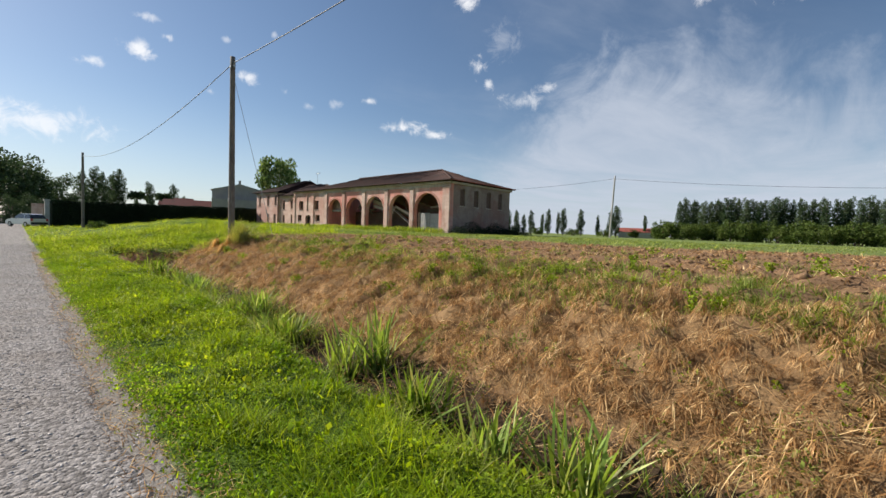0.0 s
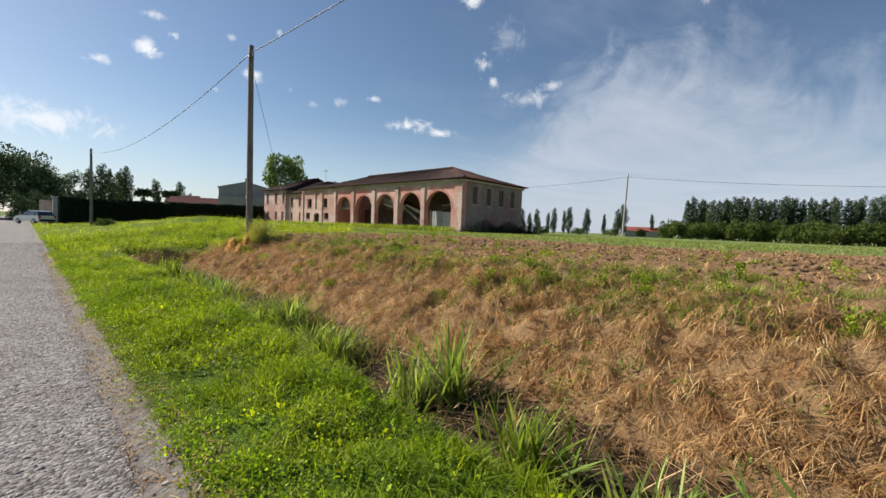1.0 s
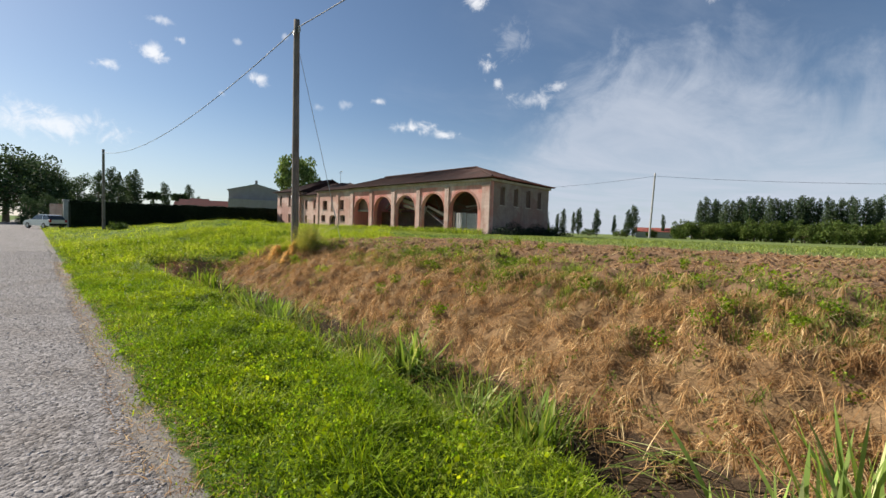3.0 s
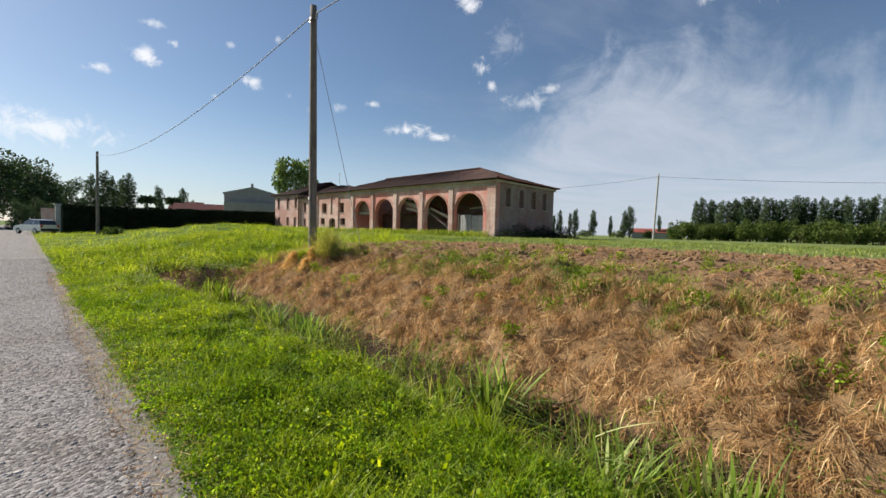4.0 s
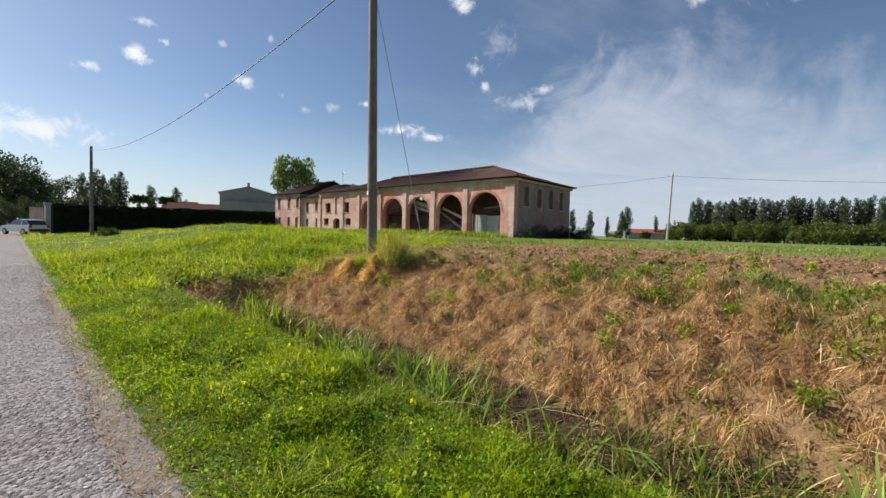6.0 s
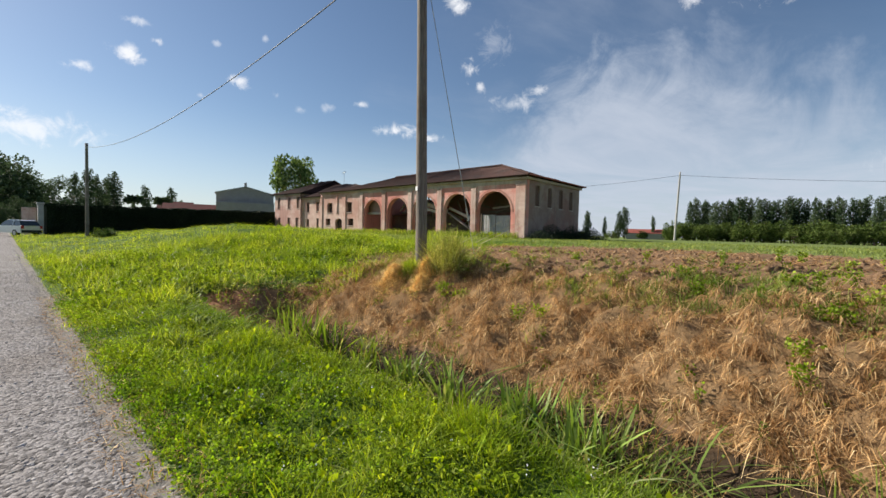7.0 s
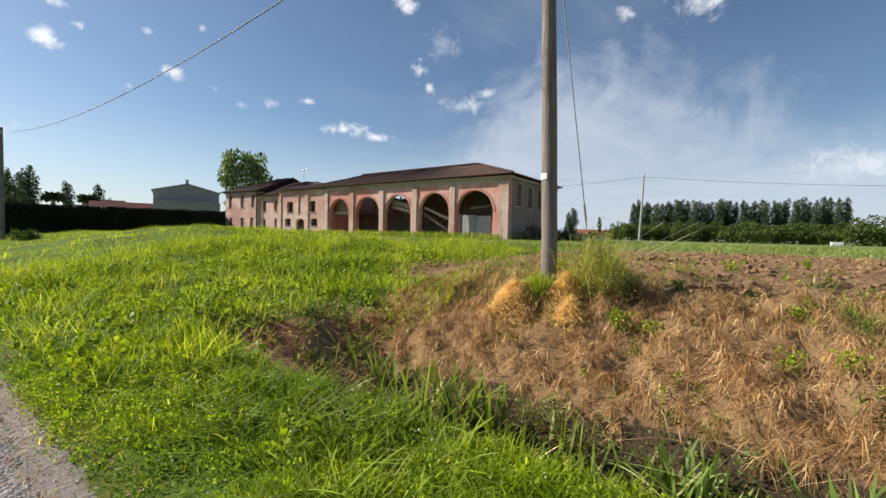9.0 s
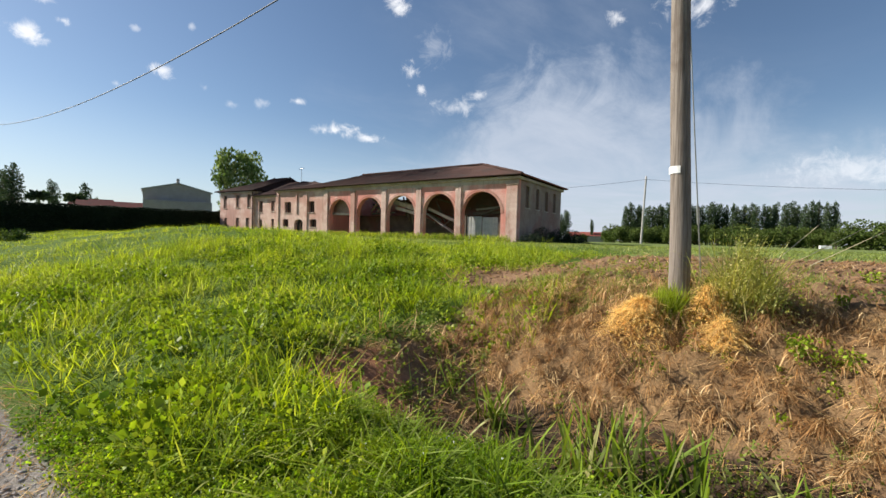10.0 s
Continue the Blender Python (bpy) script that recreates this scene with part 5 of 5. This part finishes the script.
def build_bank_top():
    """Green regrowth along the shoulder between the mown bank and the bare strip."""
    keep = lambda a, c: step(patchy(a, c, 0.9, 1.7) * (0.4 + patchy(a, c, 2.6, 0.9)), 0.28, 0.6) * np.exp(-((bank_c(a, c) - 6.4) / 0.6) ** 2)
    a, c = scatter(22000, -2, 18.5, 5.2, 8.4, keep)
    n = len(a)
    blades("bank_top_grass", a, c, ground_z(a, c) - 0.01, rng.uniform(0.06, 0.2, n), rng.uniform(0.006, 0.013, n), rng.uniform(0.3, 1.2, n), bank_green_mat, "patchy green regrowth on the shoulder of the bank", 2)
    ca, cc = scatter(260, -5, 18.5, 5.4, 8.0, keep)
    k = len(ca)
    herbs("bank_top_weeds", ca, cc, rng.uniform(0.08, 0.2, k), rng.uniform(0.06, 0.16, k), 26, 0.035, bank_green_mat, "low green weeds on the shoulder of the bank")


build_bank_top()


def build_ditch_head():
    """Low weeds on the earth where the ditch ends."""
    a, c = scatter(90, 19.7, 21.4, 2.3, 5.2, lambda a, c: 1 - 0.8 * np.exp(-((a - 20.2) / 0.45) ** 2 - ((c - 3.1) / 0.45) ** 2))
    k = len(a)
    herbs("ditch_head_weeds", a, c, rng.uniform(0.08, 0.2, k), rng.uniform(0.06, 0.22, k), 30, 0.045, bank_green_mat, "low weeds on the bare earth at the ditch head")
    n = 900
    a, c = scatter(n, 19.4, 20.9, 2.6, 4.8)
    blades("ditch_head_litter", a, c, ground_z(a, c), rng.uniform(0.05, 0.2, n), rng.uniform(0.006, 0.012, n), rng.uniform(0.9, 1.5, n), straw_mat, "dry litter on the bare earth at the ditch head", 2, category="straw")


def hay(name, k, a0, a1, c0, c1, per, keep, mat, label, rad=(0.04, 0.12), tall=(0.02, 0.18), wide=(0.004, 0.010)):
    """Mops of dry grass: short stalks that hang from the crown of each tuft, combed mostly downhill."""
    ca, cc = scatter(k, a0, a1, c0, c1, keep)
    k = len(ca)
    r, t = np.repeat(rng.uniform(*rad, k), per), np.repeat(rng.uniform(*tall, k), per)
    way = np.repeat(rng.normal(-1.6, 1.1, k), per) + rng.normal(0, 1.3, k * per)
    off = rng.uniform(0, 0.6, k * per) * r
    a, c = np.repeat(ca, per) - np.cos(way) * off, np.repeat(cc, per) + np.sin(way) * off
    z = ground_z(a, c) + t * rng.uniform(0.45, 1.05, k * per)
    n = len(a)
    blades(name, a, c, z, r * rng.uniform(0.7, 1.7, n), rng.uniform(*wide, n), np.clip(rng.normal(0.85, 0.35, n), 0.1, 1.4), mat, label, 2, heading=way, droop=0.6, category="straw", fall=t * rng.uniform(0.6, 1.3, n) + 0.03)


def sprouts(ca, cc, per, high, wide, label, mat):
    """Leafy weeds with several upright stems, set with leaves from foot to tip."""
    k = len(ca)
    m = k * per
    r = np.repeat(wide, per) * rng.uniform(0, 1, m) ** 0.6
    ang, s = rng.uniform(0, 6.28, m), rng.uniform(0.1, 1, m)
    a, c = np.repeat(ca, per) + r * np.cos(ang) * (0.4 + 0.6 * s), np.repeat(cc, per) + r * np.sin(ang) * (0.4 + 0.6 * s)
    z = ground_z(np.repeat(ca, per), np.repeat(cc, per)) + np.repeat(high, per) * s
    pts = np.stack([a * U.x + c * V.x, a * U.y + c * V.y, z], -1)
    d = np.stack([np.cos(ang), np.sin(ang), np.full(m, 0.7)], -1)
    v, f, sh = leaf_cloud(pts, d, 0.034, rng)
    tagged(fast_mesh("leafy_weeds", v, f, sh, mat), label, "weeds", kind="stuff")


def build_bank():
    up = lambda a, c: bank_c(a, c)
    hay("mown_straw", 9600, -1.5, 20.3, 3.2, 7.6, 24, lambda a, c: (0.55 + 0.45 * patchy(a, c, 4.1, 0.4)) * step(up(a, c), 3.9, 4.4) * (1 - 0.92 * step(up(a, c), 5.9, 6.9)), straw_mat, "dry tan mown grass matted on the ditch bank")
    a, c = scatter(11000, -1.5, 20.6, 3.5, 8.0, lambda a, c: step(up(a, c), 4.1, 4.6))
    n = len(a)
    blades("loose_straw", a, c, ground_z(a, c) + rng.uniform(0, 0.12, n), rng.uniform(0.08, 0.26, n), rng.uniform(0.004, 0.010, n), rng.uniform(0.9, 1.5, n), straw_mat, "loose pale stalks scattered over the bank", 2, droop=0.2, category="straw")
    a, c = scatter(34000, -6, 24, 6.9, 20, lambda a, c: (1 - step(c - crop_edge(a), -2, 1)) * (0.15 + 0.85 * patchy(a, c, 2.1, 0.6)))
    n = len(a)
    blades("field_stubble", a, c, ground_z(a, c) + rng.uniform(0, 0.05, n), rng.uniform(0.06, 0.24, n), rng.uniform(0.010, 0.024, n), rng.uniform(1.0, 1.5, n), straw_mat, "scattered dry stalks on the bare field", 2, droop=0.2, category="straw")
    # green weeds that come up through the straw, thickest along the shoulder
    ta, tc = scatter(5200, -2, 21, 4.0, 11, lambda a, c: 0.03 + 0.97 * step((0.3 + 0.7 * patchy(a, c, 0.75, 4.0)) * (0.5 + 0.7 * patchy(a, c, 2.7, 1.0)) * (0.30 + 0.75 * np.exp(-((up(a, c) - 6.5) / 0.85) ** 2) - 0.2 * step(c, 8.5, 9.5)), 0.28, 0.5))
    k = len(ta)
    rad = np.repeat(rng.uniform(0.05, 0.17, k), 24)
    a, c = np.repeat(ta, 24) + rng.normal(0, 1, k * 24) * rad, np.repeat(tc, 24) + rng.normal(0, 1, k * 24) * rad * 0.7
    n = len(a)
    blades("bank_weeds", a, c, ground_z(a, c), rng.uniform(0.06, 0.22, n), rng.uniform(0.006, 0.014, n), rng.uniform(0.15, 1.0, n), bank_green_mat, "green grass sprouting through the straw", 2, category="weeds")
    ca, cc = scatter(900, -2, 20, 4.4, 9.5, lambda a, c: 0.10 + 0.90 * step(patchy(a, c, 1.1, 6.0), 0.5, 0.8))
    k = len(ca)
    herbs("bank_herbs", ca, cc, rng.uniform(0.05, 0.16, k), rng.uniform(0.05, 0.15, k), 32, 0.03, weed_mat, "small leafy green weeds on the mown bank")
    ca, cc = scatter(190, -2, 18, 4.6, 10.5, lambda a, c: 0.2 + 0.8 * np.exp(-((up(a, c) - 6.2) / 0.9) ** 2))
    k = len(ca)
    sprouts(ca, cc, 150, rng.uniform(0.12, 0.3, k), rng.uniform(0.1, 0.24, k), "leafy yellow-green weeds standing on the bank", weed_mat)


def build_clods():
    """Broken earth on the bare strip."""
    unit = np.array([(1, 0, 0), (0.1, 1, 0.1), (-1, 0.1, 0), (0, -1, -0.1), (0.1, 0, 1), (0, 0.1, -1)], float)
    tri = np.array([(0, 1, 4), (1, 2, 4), (2, 3, 4), (3, 0, 4), (1, 0, 5), (2, 1, 5), (3, 2, 5), (0, 3, 5)])
    a, c = scatter(15000, -5, 24, 6.4, 19, lambda a, c: step(c, 6.4, 7.6) * (1 - step(c - crop_edge(a), -2, 1.5)) * (0.25 + 0.75 * patchy(a, c, 1.7, 2.6)))
    n = len(a)
    size = rng.uniform(0.02, 0.075, n)
    p = unit[None] * (1 + 0.3 * rng.normal(size=(n, 6, 1))) * (np.stack([rng.uniform(0.7, 1.5, n), rng.uniform(0.7, 1.3, n), rng.uniform(0.5, 0.9, n)], -1) * size[:, None])[:, None, :]
    v = p + np.stack([a * U.x + c * V.x, a * U.y + c * V.y, ground_z(a, c)], -1)[:, None, :]
    f = (np.arange(n)[:, None, None] * 6 + tri[None]).reshape(-1, 3)
    tagged(fast_mesh("earth_clods", v.reshape(-1, 3), f, np.zeros(n * 6), clod_mat), "brown broken clods on the bare strip of field", "soil", kind="stuff")


build_clods()


def build_reeds():
    a, c = scatter(10000, -1.5, 20.0, 2.7, 4.1, lambda a, c: (0.03 + 0.97 * step(patchy(a, c * 0.4, 1.25, 3.0) * (0.5 + 0.5 * patchy(a, c, 3.3, 1.0)), 0.3, 0.6)) * (1 - 0.7 * step(a, 13, 16)))
    c = c + np.minimum(draw(a), 0)
    n = len(a)
    blades("ditch_reeds", a, c, ground_z(a, c) - 0.05, rng.uniform(0.18, 0.62, n), rng.uniform(0.008, 0.017, n), rng.uniform(0.1, 0.95, n), reed_mat, "dark green reeds and sedge growing in the ditch", 4, category="reeds")
    a, c = scatter(3600, 0, 20.9, 2.8, 4.5, lambda a, c: 0.2 + 0.8 * patchy(a, c, 1.6, 2.0))
    n = len(a)
    blades("dead_reeds", a, c, ground_z(a, c) + 0.05, rng.uniform(0.12, 0.45, n), rng.uniform(0.005, 0.012, n), rng.uniform(0.4, 1.3, n), straw_mat, "pale dead reed stalks fallen into the ditch", 3, category="reeds")
    ca, cc = scatter(800, 0, 20, 2.6, 4.5, lambda a, c: 0.1 + 0.9 * patchy(a, c, 1.9, 0.8))
    k = len(ca)
    herbs("ditch_weeds", ca, cc, rng.uniform(0.08, 0.2, k), rng.uniform(0.08, 0.25, k), 30, 0.03, bank_green_mat, "leafy green weeds in the bottom of the ditch")


def reed_clump(a0, c0, n, h, wide, mat, label):
    a, c = a0 + rng.normal(0, wide, n), c0 + rng.normal(0, wide * 0.7, n)
    blades("reed_clump", a, c, ground_z(a, c) - 0.05, rng.uniform(0.55, 1.0, n) * h, rng.uniform(0.02, 0.045, n), rng.uniform(0.05, 0.6, n), mat, label, 5, category="reeds", kind="")


build_verge()
build_meadow()
build_bank()
build_ditch_head()
build_reeds()
light_reed_mat = blade_mat("light_reed", (0.13, 0.19, 0.04), (0.36, 0.48, 0.12), (0.6, 0.6, 0.3), 0.35, 0.4)
for a0, c0, n, h in [(4.65, 3.5, 60, 1.1), (5.0, 3.2, 60, 0.9), (3.3, 3.0, 110, 0.75), (2.3, 2.9, 60, 0.7), (6.8, 3.2, 110, 0.7), (7.6, 3.3, 60, 0.7), (9.1, 3.6, 60, 0.8), (9.5, 3.3, 110, 0.6), (11.4, 3.4, 40, 0.6), (13.0, 3.5, 60, 0.75), (13.7, 3.7, 60, 0.65), (14.6, 3.6, 60, 0.75), (15.6, 3.7, 60, 0.55), (16.2, 3.4, 40, 0.6), (1.5, 3.0, 60, 0.8), (15.2, 3.6, 30, 0.5), (16.6, 3.7, 26, 0.55), (17.3, 3.6, 30, 0.75), (17.75, 3.55, 30, 0.9), (18.05, 3.5, 36, 0.95), (18.5, 3.4, 20, 0.8), (19.2, 3.9, 24, 0.6)]:
    reed_clump(a0, c0, n, h, 0.13, light_reed_mat if n == 60 else reed_mat, "clump of broad green reed blades in the ditch")


def build_fallen_reeds():
    """Long pale reed stalks that lie along the ditch."""
    for a0, c0, n, long in [(14.5, 3.75, 16, 1.1), (13.6, 3.5, 12, 1.0), (9.4, 3.7, 16, 1.0), (16.2, 3.7, 9, 1.0), (10.9, 3.6, 16, 0.9), (6.2, 3.6, 10, 0.8), (19.3, 3.9, 6, 0.8), (8.0, 3.5, 14, 0.8), (12.2, 3.6, 12, 0.9), (17.9, 3.9, 8, 0.7)]:
        a, c = a0 + rng.normal(0, 0.18, n), c0 + rng.normal(0, 0.16, n)
        blades("fallen_reed", a, c, ground_z(a, c) + rng.uniform(0.05, 0.25, n), rng.uniform(0.45, 0.9, n) * long, rng.uniform(0.014, 0.028, n), rng.uniform(0.75, 1.3, n), light_reed_mat, "long pale green reed stalks lying flat along the ditch", 4, heading=rng.normal(-0.35, 0.9, n), droop=0.3, fall=rng.uniform(0, 0.25, n), category="reeds", kind="")


build_fallen_reeds()


def build_van(x, y, turn):
    """A white van, far off behind the field."""
    van = root("parked_van", "small white van parked beyond the field", "van", (x, y, -0.6), turn, "vans beyond the field")
    part("body", box(-2.4, 2.4, -0.95, 0.95, 0.35, 2.1, 0.15), white_mat, van)
    part("windscreen", box(2.02, 2.42, -0.8, 0.8, 1.25, 1.85, 0.03), dark_mat, van)
    for wx in (-1.5, 1.5):
        for wy in (-0.98, 0.78):
            part("wheel", add_rod(bmesh.new(), (wx, wy, 0.35), (wx, wy + 0.2, 0.35), 0.35, n=14), dark_mat, van)


build_van(*from_view(-5.6, 285), 10)
build_van(*from_view(-10.6, 290), 20)
stalk_mat = plain("pale_stalk", (0.5, 0.42, 0.24), (0.68, 0.6, 0.4), 9, 0.8)
BUSH_STALKS = [(16.6, 6.35, 1.2, 15.95, 6.9, 1.62), (16.5, 6.3, 1.15, 15.8, 6.8, 1.58), (16.8, 6.2, 1.2, 16.4, 6.9, 1.62)]


def build_pole_foot():
    """Straw heaps, the cut bush and the stay wire at the foot of the pole."""
    for a0, c0, n, wa, wc, hgt in [(18.12, 5.6, 6500, 0.19, 0.16, 0.42), (17.42, 5.82, 3600, 0.12, 0.1, 0.36), (17.24, 5.5, 2400, 0.09, 0.09, 0.26)]:
        a, c = a0 + rng.normal(0, wa, n), c0 + rng.normal(0, wc, n)
        d = ((a - a0) / wa) ** 2 + ((c - c0) / wc) ** 2
        z = ground_z(a, c) + hgt * np.exp(-d / 2) * rng.uniform(0.6, 1, n)
        blades("straw_heap", a, c, z, rng.uniform(0.05, 0.14, n), rng.uniform(0.004, 0.009, n), rng.uniform(0.5, 1.4, n), gold_mat, "golden heap of cut dry straw at the pole foot", 2, droop=0.4, category="straw", fall=rng.uniform(0.02, 0.1, n))
    bush = root("dry_bush", "feathery yellow-green weed bush beside the pole", "bush", (*at(17.05, 6.15)[:2], 0.6))
    bush.matrix_basis = Matrix.Identity(4)
    n = 700
    a, c = 17.12 + rng.normal(0, 0.13, n), 6.1 + rng.normal(0, 0.13, n)
    blades("stalk", a, c, ground_z(a, c), rng.uniform(0.3, 0.95, n), rng.uniform(0.005, 0.010, n), rng.uniform(0.05, 0.75, n), bush_mat, "", 4, parent=bush)
    n = 6500
    u = rng.normal(size=(n, 3)) * np.array([0.2, 0.18, 0.22])
    a, c = 17.08 + u[:, 0] * (1 - 0.4 * np.clip(u[:, 2] * 2, -0.5, 1)), 6.1 + u[:, 1]
    pts = np.stack([a * U.x + c * V.x, a * U.y + c * V.y, 0.98 + u[:, 2] - 0.55 * np.abs(u[:, 0])], -1)
    v, f, sh = leaf_cloud(pts, u + np.array([0, 0, 0.5]), 0.022, rng)
    fast_mesh("foliage", v, f, sh, bush_mat, bush)
    for a0, c0, z0, a1, c1, z1 in BUSH_STALKS:
        part("long_stalk", add_rod(bmesh.new(), at(a0, c0, z0), at(a1, c1, z1), 0.005, 0.003, 5), stalk_mat, bush, "dry pale stalk")
    a, c = scatter(26, 54.5, 58, 5.4, 6.6)
    herbs("roadside_bush", a, c, rng.uniform(0.3, 0.6, 26), rng.uniform(0.4, 0.8, 26), 60, 0.12, leaf_mat, "dark low bush at the foot of the far pole")
    n = 1300
    a, c = 17.84 + rng.normal(0, 0.09, n), 5.78 + rng.normal(0, 0.07, n)
    blades("pole_foot_weeds", a, c, ground_z(a, c), rng.uniform(0.12, 0.4, n), rng.uniform(0.006, 0.012, n), rng.uniform(0.05, 0.5, n), tall_grass_mat, "weeds round the foot of the pole", 3, category="weeds", kind="")


build_pole_foot()


def build_farm_edge():
    n = 15000
    x, y = -30.9 + rng.normal(0, 0.9, n), rng.uniform(36.5, 51.5, n)
    z = 0.75 + rng.uniform(0, 1, n) ** 1.4 * (1.3 + 0.4 * np.sin(y * 1.3)) * np.exp(-((x + 30.9) / 1.5) ** 2)
    v, f, sh = leaf_cloud(np.stack([x, y, z], -1), np.tile([0, 0, 0.6], (n, 1)), 0.10, rng)
    tagged(fast_mesh("bramble", v, f, sh, shaded_leaf_mat), "dark bramble thicket along the barn's end wall", "bush")
    n = 7000
    x, y = rng.uniform(-82, -33, n), FY - 0.3 - np.abs(rng.normal(0, 0.7, n))
    a, c = x * U.x + y * U.y, x * V.x + y * V.y
    blades("wall_foot_grass", a, c, ground_z(a, c), rng.uniform(0.3, 0.9, n), rng.uniform(0.02, 0.05, n), rng.uniform(0.05, 0.5, n), tall_grass_mat, "tall seeding grass at the foot of the arcade", 3)


build_farm_edge()


# ---------- loose stones on the lane ----------
def build_gravel():
    unit = np.array([(1, 0, 0), (0.1, 1, 0.1), (-1, 0.1, 0), (0, -1, -0.1), (0.1, 0, 1), (0, 0.1, -1)], float)
    tri = np.array([(0, 1, 4), (1, 2, 4), (2, 3, 4), (3, 0, 4), (1, 0, 5), (2, 1, 5), (3, 2, 5), (0, 3, 5)])
    a, c = scatter(30000, -0.5, 28, -2.0, 1.0, lambda a, c: 1 - step(c, 0.42, 0.75))
    n = len(a)
    size = rng.uniform(0.004, 0.015, n) * (1 + 0.5 * (rng.uniform(0, 1, n) > 0.93))
    shape = np.stack([rng.uniform(0.7, 1.4, n), rng.uniform(0.7, 1.2, n), rng.uniform(0.3, 0.55, n)], -1) * size[:, None]
    ang = rng.uniform(0, 6.28, n)
    p = unit[None] * (1 + 0.22 * rng.normal(size=(n, 6, 1))) * shape[:, None, :]
    x, y = p[..., 0] * np.cos(ang)[:, None] - p[..., 1] * np.sin(ang)[:, None], p[..., 0] * np.sin(ang)[:, None] + p[..., 1] * np.cos(ang)[:, None]
    road_z = 0.012 + 0.03 * np.exp(-((c + 2.0) / 1.2) ** 2)
    z = p[..., 2] + (np.maximum(road_z, ground_z(a, c)) + size * 0.05)[:, None]
    v = np.stack([x + (a * U.x + c * V.x)[:, None], y + (a * U.y + c * V.y)[:, None], z], -1).reshape(-1, 3)
    f = (np.arange(n)[:, None, None] * 6 + tri[None]).reshape(-1, 3)
    tagged(fast_mesh("loose_gravel", v, f, np.zeros(len(v)), stone_mat), "loose grey crushed stones on the lane", "gravel", kind="stuff")


build_gravel()
